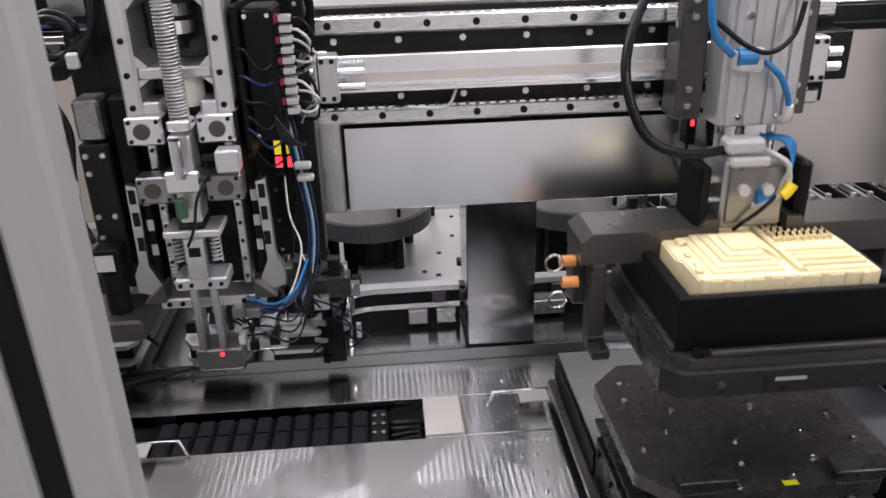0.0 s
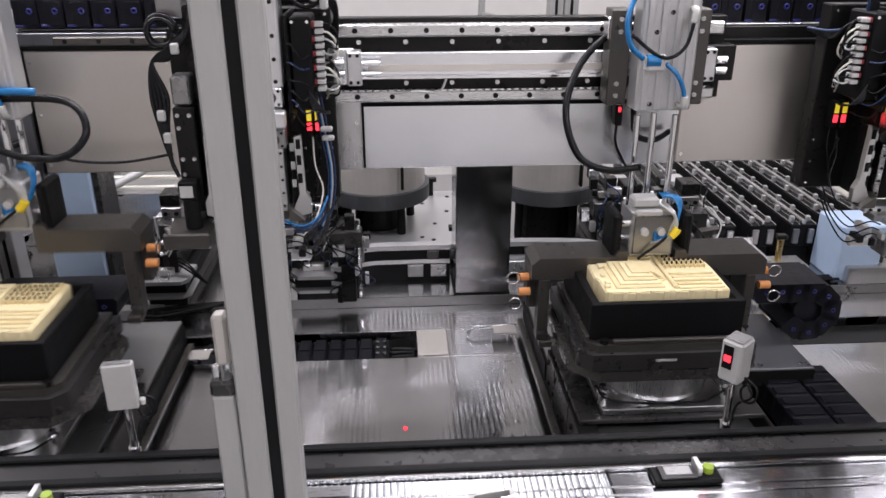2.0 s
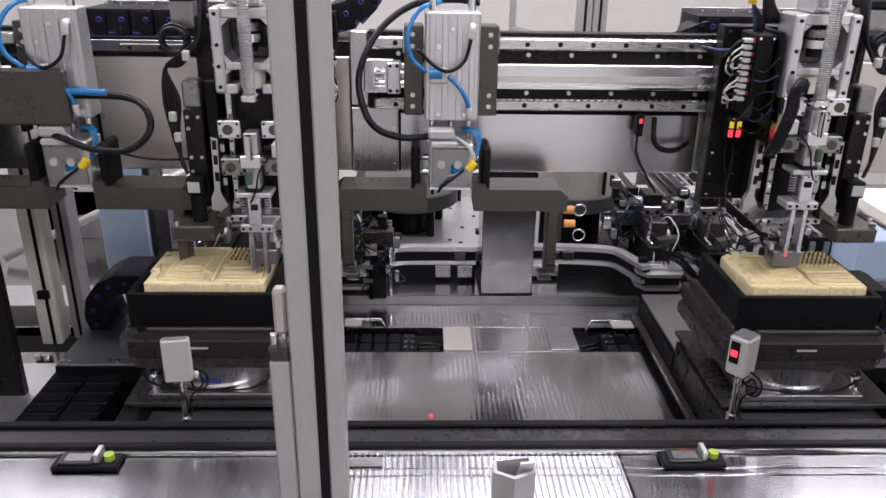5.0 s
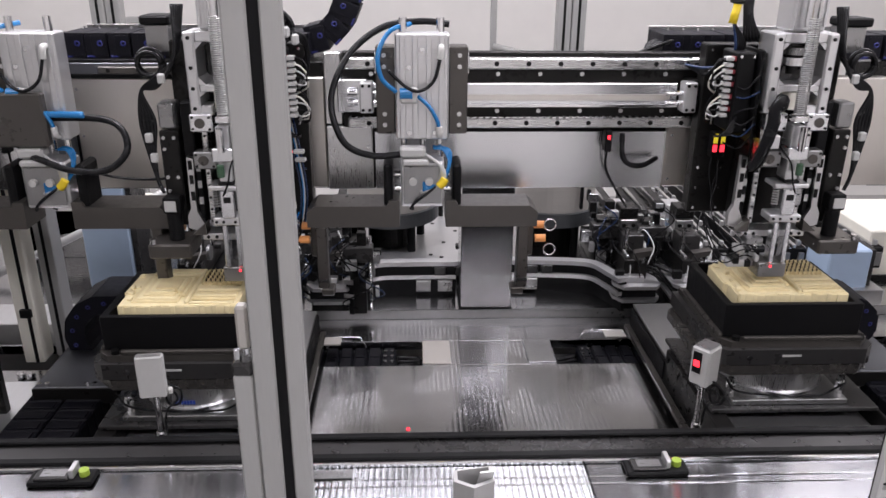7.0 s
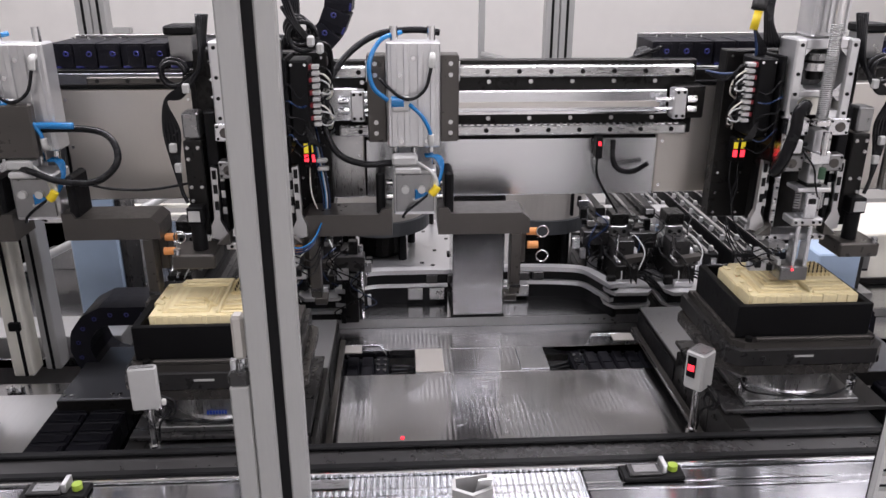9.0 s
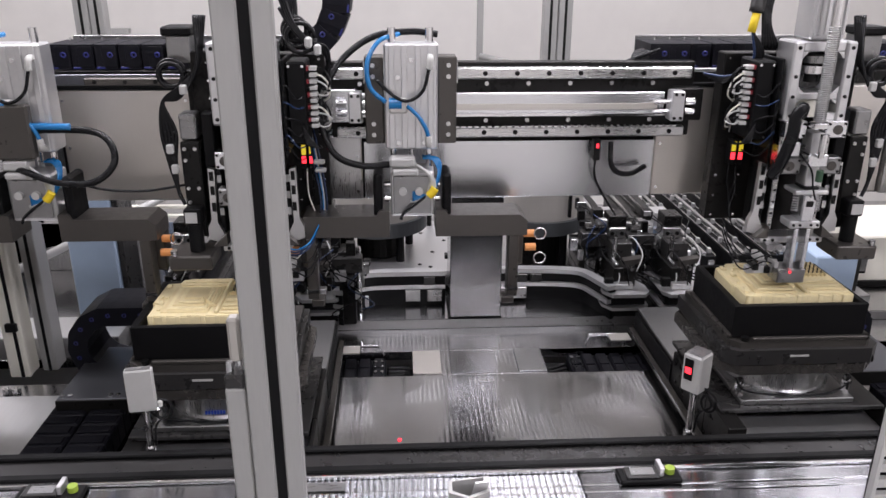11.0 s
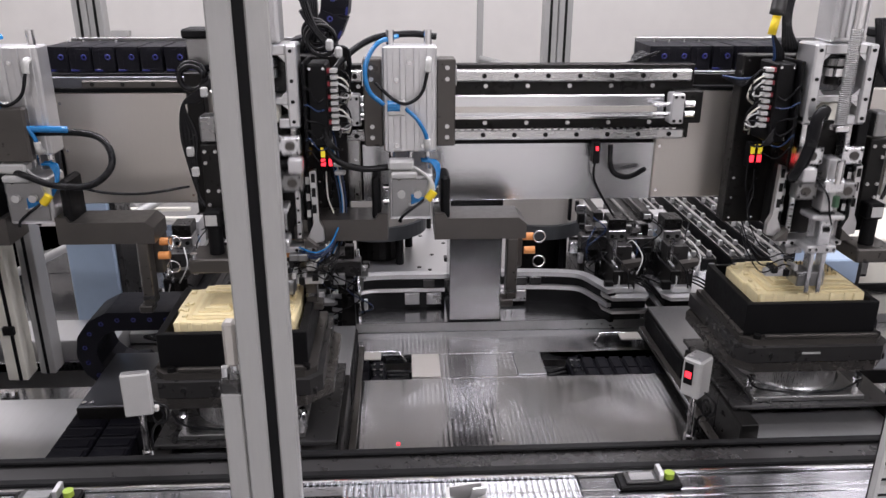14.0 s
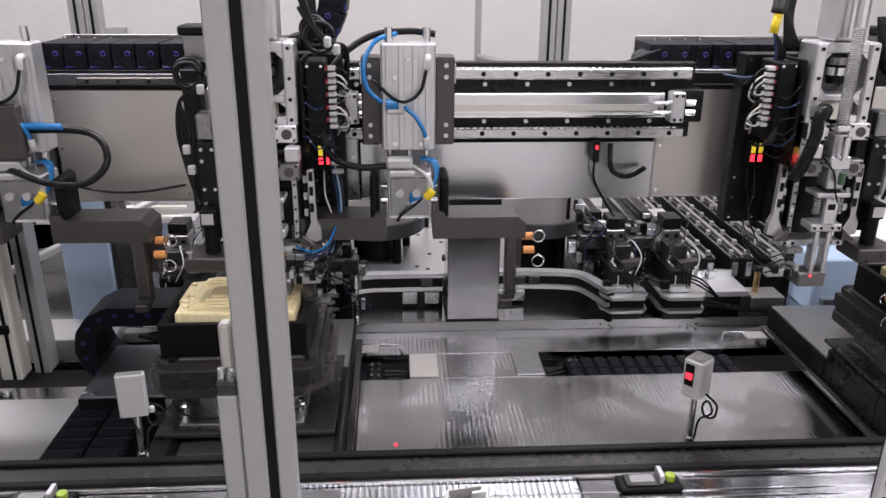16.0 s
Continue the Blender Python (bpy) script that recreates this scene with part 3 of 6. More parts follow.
def pallet(at, label, seed):
    """The carrier with its black box and yellow moulding; the origin is its underside's middle."""
    t = thing("workpiece_carrier", at, label, "carrier", "workpiece carriers")
    c = 0.02
    pts = [(-0.152, -0.13 + c), (-0.152 + c, -0.13), (0.145 - c, -0.13), (0.145, -0.13 + c), (0.145, 0.13), (-0.152, 0.13)]
    p = part("carrier_plate", prism(BM(), pts, 0.0, 0.03), PALLET, t, "gunmetal carrier plate")
    part("raised_frame", prism(BM(), [(x * 0.93, y * 0.93) for x, y in pts], 0.0302, 0.042), GREY, p, "raised frame on the plate")
    part("edge_bar", box(BM(), -0.1, 0.12, -0.119, -0.11, 0.0422, 0.05), GREY, p)
    part("side_bar", box(BM(), -0.14, -0.131, -0.1, 0.1, 0.0422, 0.05), GREY, p)
    pieces("locating_pin", cyl(BM(), (0, 0, 0.046), 0.007, 0.008, n=12), SMOKED, p, [(-0.112, -0.112, 0), (0.118, -0.112, 0)])
    part("plate_mark", box(BM(), -0.03, 0.005, -0.1312, -0.1302, 0.016, 0.02, 0), WHITE, p, "small white marking")
    part("side_screw", cyl(BM(), (-0.09, -0.1305, 0.015), 0.005, 0.003, "y", 12), CHROME, p)
    bm = BM()
    x0, x1, y, z0, z1, w = -0.13, 0.116, 0.102, 0.043, 0.108, 0.01
    outer = [(x0 - 0.004, -y), (x1 + 0.004, -y), (x1 + 0.004, y), (x0 - 0.004, y)]
    ring4 = []
    for (px, py), (qx, qy) in zip(outer, [(x0 + w, -y + w), (x1 - w, -y + w), (x1 - w, y - w), (x0 + w, y - w)]):
        ring4.append([bm.verts.new(v) for v in ((px, py, z0), (px, py, z1), (qx, qy, z1), (qx, qy, z0 + 0.03))])
    for a, b2 in zip(ring4, ring4[1:] + ring4[:1]):
        for k in range(3):
            bm.faces.new((a[k], b2[k], b2[k + 1], a[k + 1]))
    bm.faces.new([r[0] for r in ring4][::-1])
    bm.faces.new([r[3] for r in ring4])
    bmesh.ops.recalc_face_normals(bm, faces=bm.faces)
    bmesh.ops.bevel(bm, geom=list(bm.edges), offset=0.0015, segments=1, affect="EDGES")
    b = part("box", bm, BLACK, t, "black plastic box")
    # yellow moulding: a bed with stepped ribs, rows of fins and small upright pegs
    rnd = random.Random(seed)
    z0 = 0.1205
    outline = [(-0.108, -0.085), (-0.06, -0.088), (0.02, -0.087), (0.098, -0.085), (0.1, 0.0), (0.096, 0.074), (0.03, 0.08), (0.026, 0.074), (-0.03, 0.074), (-0.034, 0.08), (-0.085, 0.078), (-0.088, 0.062), (-0.112, 0.058), (-0.114, -0.03), (-0.108, -0.034)]
    bm = prism(BM(), outline, 0.08, z0)
    bmesh.ops.bevel(bm, geom=list(bm.edges), offset=0.002, segments=2, affect="EDGES")
    part("moulding_bed", bm, FOAM, b, "yellow moulded workpiece")
    for k in range(5):
        d = 0.0085 * k
        bm = prism(BM(), [(-0.088 + d, -0.074 + d), (-0.006 - 0.5 * d, -0.074 + d), (-0.006 - 0.5 * d, -0.05 + 0.4 * d), (0.004 - 0.5 * d, -0.046), (0.004 - 0.5 * d, 0.036 - d), (-0.088 + d, 0.036 - d)], z0 - 0.001, z0 + 0.0026 + 0.0028 * k)
        bmesh.ops.bevel(bm, geom=list(bm.edges), offset=0.001, segments=1, affect="EDGES")
        part("terrace", bm, FOAM if k % 2 else FOAM2, b, "stepped yellow terrace")
    for k in range(3):
        part("long_rib", box(BM(), -0.082 + 0.006 * k, 0.012, 0.043 + 0.0105 * k, 0.0485 + 0.0105 * k, z0 - 0.001, z0 + 0.005 + 0.001 * (k % 2), 0.0015), FOAM, b, "long yellow rib")
    for k in range(5):
        part("cross_rib", box(BM(), 0.014 + 0.002 * (k % 2), 0.092, -0.08 + 0.0135 * k, -0.0735 + 0.0135 * k, z0 - 0.001, z0 + 0.0035 + 0.0008 * (k % 3), 0.0015), FOAM2 if k % 2 else FOAM, b, "low yellow rib")
    part("spine", box(BM(), 0.006, 0.0125, -0.08, 0.066, z0 - 0.001, z0 + 0.0065, 0.002), FOAM, b)
    cell = box(BM(), 0, 0.0022, 0, 0.066, z0 - 0.001, z0 + 0.0062, 0.0006)
    pieces("fin", cell, FOAM2, b, [(0.018 + 0.0085 * k, 0.0, 0.0004 * (k % 2)) for k in range(9)], "thin yellow fin")
    pieces("fin_tie", box(BM(), 0.016, 0.09, 0, 0.002, z0 - 0.001, z0 + 0.0055, 0.0005), FOAM2, b, [(0, 0.004 + 0.0145 * k, 0) for k in range(5)])
    pieces("contact_pin", box(BM(), -0.0009, 0.0009, -0.0009, 0.0009, z0, z0 + 0.009, 0), SMOKED, b, [(0.0235 + 0.0085 * k, 0.011 + 0.0145 * j, 0) for k in range(8) for j in range(4)], "dark contact pin")
    pieces("edge_tooth", box(BM(), 0, 0.009, -0.0885, -0.084, 0.104, z0 + 0.002, 0.0012), FOAM, b, [(-0.104 + 0.0225 * k + rnd.uniform(-0.003, 0.003), 0.001 * (k % 2), -0.001 * (k % 3)) for k in range(9)])
    pieces("lump", box(BM(), -0.006, 0.006, -0.004, 0.004, z0 - 0.001, z0 + 0.004, 0.002), FOAM, b, [Matrix.Translation((rnd.uniform(-0.105, -0.092), rnd.uniform(-0.07, 0.05), 0)) @ Matrix.Diagonal((rnd.uniform(0.5, 0.9), rnd.uniform(0.6, 1.6), rnd.uniform(0.99, 1.015), 1)) for k in range(9)])
    return t


table_r = slide_table((0.205, -0.15, 0.845), "dark slide with a round motor and octagonal turntable")
table_l = slide_table((-0.945, -0.15, 0.845), "dark slide with a round motor and octagonal turntable", -1)
carrier_r = pallet((0.205, -0.16, 1.05), "gunmetal carrier with black box and yellow moulded part", 3)
carrier_l = pallet((-0.945, -0.16, 1.05), "gunmetal carrier with black box and yellow moulded part", 4)

# ---- gripper carriages ----


def gripper_carriage(at, label, right=False):
    """A carriage on the rails with a lifting two-arm gripper; the origin is on the rail plane, on its middle."""
    t = thing("gripper_carriage", at, label, "gripper carriage", "gripper carriages")
    for sx in (-1,) if right else (-1, 1):
        b = part("carriage_bracket", box(BM(), sx * 0.066 - 0.017, sx * 0.066 + 0.017, -0.06, -0.014, 0.128, 0.285, 0.002), GREY, t, "dark carriage bracket")
        bm = BM()
        bolts(bm, [(0, 0, 0)], 0.0042, 0.003)
        pieces("bracket_bolt", bm, RAIL, b, [(sx * 0.068, -0.06, z) for z in (0.145, 0.165, 0.25, 0.27)])
        part("runner_block", box(BM(), sx * 0.066 - 0.02, sx * 0.066 + 0.02, -0.05, -0.013, 0.236, 0.272), CHROME, t)
    h = part("cylinder_body", box(BM(), -0.047, 0.047, -0.105, -0.058, 0.128, 0.312, 0.003), ALU, t, "ribbed aluminium cylinder body")
    for x in (-0.034, -0.012, 0.012, 0.034):
        part("body_rib", box(BM(), x - 0.005, x + 0.005, -0.1085, -0.1055, 0.13, 0.31), ALU, h)
    bm = BM()
    bolts(bm, [(0, 0, 0)], 0.004, 0.003)
    pieces("body_bolt", bm, CHROME, h, [(-0.023, -0.105, 0.255), (-0.023, -0.105, 0.14), (0.023, -0.105, 0.14), (0.0, -0.105, 0.285)])
    pieces("rod_end", cyl(BM(), (0, -0.083, 0.324), 0.007, 0.026, n=16), CHROME, h, [(-0.033, 0, 0), (0.032, 0, 0)], "chrome rod end")
    f = part("air_fitting", cyl(BM(), (-0.028, -0.118, 0.212), 0.01, 0.022, "x", 14), BLUE, t, "blue push-in flow valve")
    part("fitting_body", box(BM(), -0.04, -0.006, -0.124, -0.108, 0.195, 0.222, 0.004), CLEARGREY, f)
    part("fitting_elbow", tube(BM(), [(0.03, -0.105, 0.135), (0.03, -0.118, 0.14), (0.029, -0.12, 0.155)], 0.006), CLEARGREY, t)
    part("fitting_elbow", tube(BM(), [(0.033, -0.105, 0.29), (0.033, -0.118, 0.288), (0.031, -0.12, 0.27)], 0.006), CLEARGREY, t)
    part("air_hose", tube(BM(), [(-0.02, -0.07, 0.325), (-0.055, -0.1, 0.315), (-0.075, -0.12, 0.28), (-0.07, -0.125, 0.24), (-0.045, -0.12, 0.215)], 0.0042), BLUE, t, "blue air hose")
    part("air_hose", tube(BM(), [(-0.008, -0.12, 0.208), (0.012, -0.124, 0.19), (0.026, -0.122, 0.165), (0.029, -0.12, 0.15)], 0.0036), BLUE, t, "blue air hose")
    part("thin_hose", tube(BM(), [(0.031, -0.12, 0.272), (0.02, -0.125, 0.235), (-0.005, -0.128, 0.218), (-0.03, -0.12, 0.225), (-0.06, -0.1, 0.25)], 0.003), RUBBER, t, "thin black hose")
    g = part("gripper_block", box(BM(), -0.039, 0.039, -0.125, -0.06, 0.008, 0.092, 0.003), ALU, t, "aluminium gripper block")
    bm = BM()
    for x, y in ((-0.033, -0.083), (0.0, -0.068), (0.032, -0.083)):
        cyl(bm, (x, y, 0.17), 0.0055, 0.16, n=14)
    part("lift_rod", bm, CHROME, g, "chrome lifting rods")
    pieces("jaw_carrier", box(BM(), -0.008, 0.008, -0.128, -0.06, 0.0, 0.088, 0.012), BLACK, g, [(-0.062, 0, 0), (0.062, 0, 0)], "black jaw carrier")
    bm = BM()
    for z in (0.035, 0.062):
        cyl(bm, (0, -0.1, z), 0.006, 0.1, "x", 12)
    part("jaw_rod", bm, CHROME, g)
    part("clamp_plate", box(BM(), -0.034, 0.034, -0.13, -0.126, 0.015, 0.085), COVER, g)
    part("plug", box(BM(), -0.04, 0.006, -0.13, -0.1, 0.1, 0.118, 0.004), WHITE, g, "white cable plug")
    part("plug", box(BM(), -0.036, 0.012, -0.135, -0.11, 0.086, 0.098, 0.003), WHITE, g, "white cable plug")
    bm = BM()
    for k in range(4):
        tube(bm, [(0.0, -0.12, 0.1 + 0.003 * k), (0.03, -0.128 - 0.004 * k, 0.09), (0.04 - 0.003 * k, -0.13, 0.065), (0.022, -0.133, 0.045), (-0.004, -0.13, 0.037)], 0.0028)
    part("white_hose", bm, WHITE, g, "bundle of white hoses")
    part("yellow_wrap", tube(BM(), [(0.0405, -0.1365, 0.064), (0.035, -0.1375, 0.056), (0.029, -0.1375, 0.05)], 0.0075), YELLOWTAPE, g, "yellow tape wrap")
    bm = BM()
    for k in range(5):
        tube(bm, [(0.02, -0.1 + 0.005 * k, 0.11), (0.038 + 0.003 * k, -0.105, 0.108), (0.047, -0.115, 0.085 - 0.003 * k), (0.03, -0.13, 0.05), (0.0, -0.132, 0.04 + 0.004 * k)], 0.002)
    part("blue_tube", bm, BLUE, g, "thin blue tubes")
    bm = BM()
    for x in (-0.017, 0.012):
        cyl(bm, (x, -0.132, 0.058), 0.007, 0.012, "y", 12)
    part("elbow_fitting", bm, WHITE, g)
    part("black_wire", tube(BM(), [(0.03, -0.13, 0.052), (0.005, -0.14, 0.035), (-0.015, -0.137, 0.018), (-0.022, -0.13, 0.006)], 0.0025), RUBBER, g)
    if right:
        loop = [(-0.03, -0.11, 0.103), (0.01, -0.14, 0.1), (0.06, -0.15, 0.085), (0.12, -0.15, 0.085), (0.155, -0.14, 0.115), (0.145, -0.12, 0.15), (0.1, -0.1, 0.165), (0.0, -0.11, 0.168), (-0.1, -0.11, 0.17)]
        part("hose_sleeve", tube(BM(), [(-0.02, -0.122, 0.176), (0.03, -0.118, 0.176), (0.08, -0.112, 0.174)], 0.006), BLUE, t, "blue hose")
        part("arm_bracket", box(BM(), -0.2, 0.02, -0.13, -0.11, 0.12, 0.215, 0.004), GREY, t, "grey cable bracket")
        part("low_wire", tube(BM(), [(0.05, -0.06, 0.06), (0.1, -0.04, 0.04), (0.17, -0.03, 0.035), (0.25, -0.02, 0.045)], 0.0025), RUBBER, t)
    else:
        loop = [(-0.03, -0.11, 0.103), (-0.09, -0.13, 0.105), (-0.14, -0.125, 0.13), (-0.16, -0.1, 0.2), (-0.13, -0.06, 0.27), (-0.07, -0.03, 0.315), (0.0, -0.02, 0.325), (0.05, -0.02, 0.32)]
    drag = part("drag_cable", tube(BM(), loop, 0.006), RUBBER, t, "thick black drag cable loop")
    for sx in (-1, 1):
        a = part("gripper_arm", prism(BM(), [(sx * x, z) for x, z in ((0.042, -0.028), (0.21, -0.028), (0.21, 0.0), (0.196, 0.012), (0.065, 0.012), (0.06, 0.022), (0.042, 0.022))], -0.135, -0.06, "y"), GREY, g, "grey anodised gripper arm")
        bm = BM()
        box(bm, sx * 0.186 - 0.01, sx * 0.186 + 0.01, -0.135, -0.105, -0.15, -0.028, 0.002)
        box(bm, sx * 0.196 - 0.014, sx * 0.196 + 0.014, -0.1, -0.062, -0.1, -0.028, 0.003)
        box(bm, sx * 0.178 - 0.012, sx * 0.178 + 0.012, -0.137, -0.107, -0.164, -0.15, 0.002)
        leg = part("gripper_leg", bm, GREY, a, "grey finger with hook")
        part("finger_shim", box(BM(), sx * 0.186 - 0.0105, sx * 0.186 + 0.0105, -0.1358, -0.1352, -0.137, -0.13, 0), CHROME, a)
        pieces("lock_knob", cyl(BM(), (0, 0, 0), 0.0072, 0.02, "x", 14), ORANGE, a, [(sx * 0.219, -0.1 + (z + 0.03) * 0.8, z) for z in (-0.035, -0.056)], "orange locking knob")
        pieces("pull_ring", ring(BM(), (0, 0, 0), 0.011, 0.0016), CHROME, a, [(sx * 0.238, -0.115, -0.032), (sx * 0.236, -0.13, -0.075)], "steel pull ring")
    return t, g, drag


grip_m, grip_m_block, grip_m_cable = gripper_carriage((0.205, 0, 1.305), "gripper carriage with grey arms and blue hoses")
grip_l, grip_l_block, grip_l_cable = gripper_carriage((-0.868, 0, 1.305), "gripper carriage with grey arms and a black cable loop", True)
grip_r, grip_r_block, grip_r_cable = gripper_carriage((1.3, 0, 1.305), "gripper carriage with grey arms and blue hoses")

# ---- press heads ----


def press_head(at, s, label):
    """A press head on the beam; s mirrors it. The origin is on the rail plane under its middle."""
    t = thing("press_head", at, label, "press head", "press heads")

    def bx(bm, x0, x1, y0, y1, z0, z1, b=0.0015):
        return box(bm, min(s * x0, s * x1), max(s * x0, s * x1), y0, y1, z0, z1, b)

    def tb(pts, r):
        return tube(BM(), [(s * x, y, z) for x, y, z in pts], r)
    part("back_plate", bx(BM(), -0.1, 0.125, -0.05, -0.015, -0.03, 0.29, 0.002), DARK, t, "dark carriage plate")
    part("slide_column", bx(BM(), -0.05, 0.05, -0.118, -0.051, -0.03, 0.2), DARK, t)
    # cast upper frame with two windows
    bm = BM()
    bx(bm, -0.055, -0.037, -0.165, -0.1, 0.185, 0.32, 0.003)
    bx(bm, 0.037, 0.055, -0.165, -0.1, 0.185, 0.32, 0.003)
    bx(bm, -0.037, 0.037, -0.16, -0.1, 0.303, 0.32, 0.002)
    bx(bm, -0.037, 0.037, -0.16, -0.1, 0.222, 0.234, 0.002)
    bx(bm, -0.055, -0.02, -0.16, -0.1, 0.183, 0.199, 0.002)
    bx(bm, 0.02, 0.055, -0.16, -0.1, 0.183, 0.199, 0.002)
    for sx in (-1, 1):
        for z0, z1, d in ((0.303, 0.291, 0.012), (0.234, 0.246, 0.012), (0.222, 0.214, 0.01)):
            prism(bm, [(sx * 0.037, z0), (sx * (0.037 - d), z0), (sx * 0.037, z1)], -0.159, -0.101, "y")
    part("upper_frame", bm, ALU, t, "cast aluminium frame with two windows")
    part("frame_back", bx(BM(), -0.036, 0.036, -0.1, -0.06, 0.185, 0.318), PALLET, t)
    bm = BM()
    bolts(bm, [(0, 0, 0)], 0.0032, 0.002)
    pieces("frame_bolt", bm, SMOKED, t, [(sx * 0.046, -0.165, z) for sx in (-1, 1) for z in (0.195, 0.228, 0.262, 0.31)])
    cp0 = part("coupling", cyl(BM(), (0, -0.13, 0.271), 0.021, 0.013, n=24), CHROME, t, "steel shaft coupling")
    part("coupling_ring", cyl(BM(), (0, -0.13, 0.288), 0.019, 0.012, n=24), COVER, cp0)
    part("coupling_neck", cyl(BM(), (0, -0.13, 0.256), 0.012, 0.014, n=24), SMOKED, cp0)
    part("bearing_housing", cyl(BM(), (0, -0.13, 0.205), 0.021, 0.03, n=24), CREAM, t, "pale bearing housing")
    m = part("servo_motor", bx(BM(), -0.03, 0.03, -0.16, -0.1, 0.322, 0.398, 0.004), ALU, t, "aluminium servo motor with cooling ribs")
    pieces("motor_rib", box(BM(), -0.0025, 0.0025, -0.1635, -0.1602, 0.33, 0.392), ALU, m, [(x, 0, 0) for x in (-0.025, -0.015, -0.005, 0.005, 0.015, 0.025)])
    part("motor_cap", bx(BM(), -0.028, 0.028, -0.158, -0.102, 0.3985, 0.42, 0.004), BLACK, m, "black encoder cap")
    part("spindle_tube", cyl(BM(), (s * 0.006, -0.192, 0.4), 0.0075, 0.21, n=16), CHROME, t, "bright spindle tube")
    pts = [(s * 0.006 + 0.0095 * math.cos(k * math.pi / 4), -0.192 + 0.0095 * math.sin(k * math.pi / 4), 0.19 + k / 8 * 0.0034) for k in range(46 * 8)]
    part("return_spring", tube(BM(), pts, 0.0013, 5, smooth=False), SPRING, t, "long galvanised return spring")
    part("spindle_foot", box(BM(), s * 0.006 - 0.012, s * 0.006 + 0.012, -0.204, -0.18, 0.178, 0.189, 0.002), CHROME, t)
    part("side_actuator", bx(BM(), -0.1, -0.06, -0.1, -0.051, 0.01, 0.3, 0.003), DARK, t, "dark side actuator column")
    part("actuator_cover", bx(BM(), -0.082, -0.062, -0.135, -0.101, 0.0, 0.2, 0.002), BLACK, t)
    part("drive_box", bx(BM(), -0.118, -0.09, -0.14, -0.1, 0.155, 0.2, 0.003), COVER, t, "grey drive box")
    part("side_plate", bx(BM(), -0.12, -0.088, -0.14, -0.1, -0.02, 0.152, 0.002), DARK, t, "dark side plate")
    bm = BM()
    bolts(bm, [(0, 0, 0)], 0.0032, 0.003)
    pieces("side_bolt", bm, RAIL, t, [(s * -0.113, -0.14, z) for z in (0.14, 0.12, 0.07, 0.045)] + [(s * -0.095, -0.14, z) for z in (0.14, 0.07, 0.02)])
    c = part("camera_tube", cyl(BM(), (s * -0.105, -0.155, -0.015), 0.013, 0.05, n=20), BLACK, t, "black inspection camera")
    part("camera_body", bx(BM(), -0.12, -0.09, -0.168, -0.141, 0.0105, 0.04, 0.002), BLACK, c)
    part("camera_label", bx(BM(), -0.117, -0.097, -0.1695, -0.1682, 0.015, 0.034, 0), WHITE, c, "white rating label")
    part("ring_light", bx(BM(), -0.15, -0.075, -0.185, -0.11, -0.068, -0.041, 0.003), GREY, t, "grey light housing")
    part("light_gland", cyl(BM(), (s * -0.14, -0.18, -0.036), 0.006, 0.01, n=10), CHROME, t)
    # side guide arms
    for sx in (-1, 1):
        bm = BM()
        prism(bm, [(sx * x, z) for x, z in ((0.064, 0.105), (0.075, 0.108), (0.077, 0.015), (0.084, 0.0), (0.084, -0.022), (0.056, -0.03), (0.056, -0.014), (0.067, 0.01))], -0.15, -0.138, "y")
        a = part("guide_arm", bm, STEELV, t, "aluminium side guide arm")
        pieces("arm_slot", box(BM(), sx * 0.07 - 0.0035, sx * 0.07 + 0.0035, -0.1512, -0.1502, 0, 0.016, 0), SMOKED, a, [(0, 0, z) for z in (0.03, 0.06, 0.086)])
        pieces("arm_label", box(BM(), sx * 0.059 - 0.0035, sx * 0.059 + 0.0035, -0.1412, -0.1402, 0, 0.013, 0), WHITE, a, [(0, 0, z) for z in (0.02, 0.05, 0.08)])
        part("arm_column", box(BM(), sx * 0.059 - 0.004, sx * 0.059 + 0.004, -0.14, -0.1, -0.02, 0.1), BLACK, a)
        part("gusset", prism(BM(), [(sx * 0.05, -0.03), (sx * 0.075, -0.03), (sx * 0.05, -0.008)], -0.165, -0.1385, "y"), GREY, a)
        part("guide_rail", box(BM(), sx * 0.041 - 0.005, sx * 0.041 + 0.005, -0.145, -0.119, -0.02, 0.182), RAIL, t, "linear guide rail")
        bm = BM()
        bolts(bm, [(0, 0, 0)], 0.0022, 0.0015)
        pieces("guide_bolt", bm, SMOKED, t, [(sx * 0.041, -0.145, -0.01 + 0.022 * q) for q in range(8)])
    part("lower_block", bx(BM(), -0.06, 0.06, -0.155, -0.115, -0.043, -0.031), ALU, t)
    bm = BM()
    bolts(bm, [(0, 0, 0)], 0.003, 0.002)
    pieces("lower_bolt", bm, SMOKED, t, [(x, -0.155, -0.037) for x in (-0.05, -0.035, 0.035, 0.05)])
    # the stamping slide moves up and down as a whole
    k = part("press_slide", bx(BM(), -0.011, 0.011, -0.19, -0.155, 0.075, 0.17), ALU, t, "aluminium press slide")
    for z, mt in ((0.158, STEEL), (0.094, COVER)):
        for sx in (-1, 1):
            q = part("clamp_plate", box(BM(), sx * 0.036 - 0.019, sx * 0.036 + 0.019, -0.178, -0.152, z, z + 0.03, 0.002), mt, k, "bright clamp plate")
            part("clamp_boss", cyl(BM(), (sx * 0.038, -0.1785, z + 0.015), 0.0085, 0.002, "y", 18), GREY, q)
            bm = BM()
            bolts(bm, [(0, 0, 0)], 0.0022, 0.0015)
            pieces("clamp_bolt", bm, SMOKED, q, [(sx * 0.036 + dx, -0.178, z + dz) for dx in (-0.014, 0.014) for dz in (0.005, 0.025)])
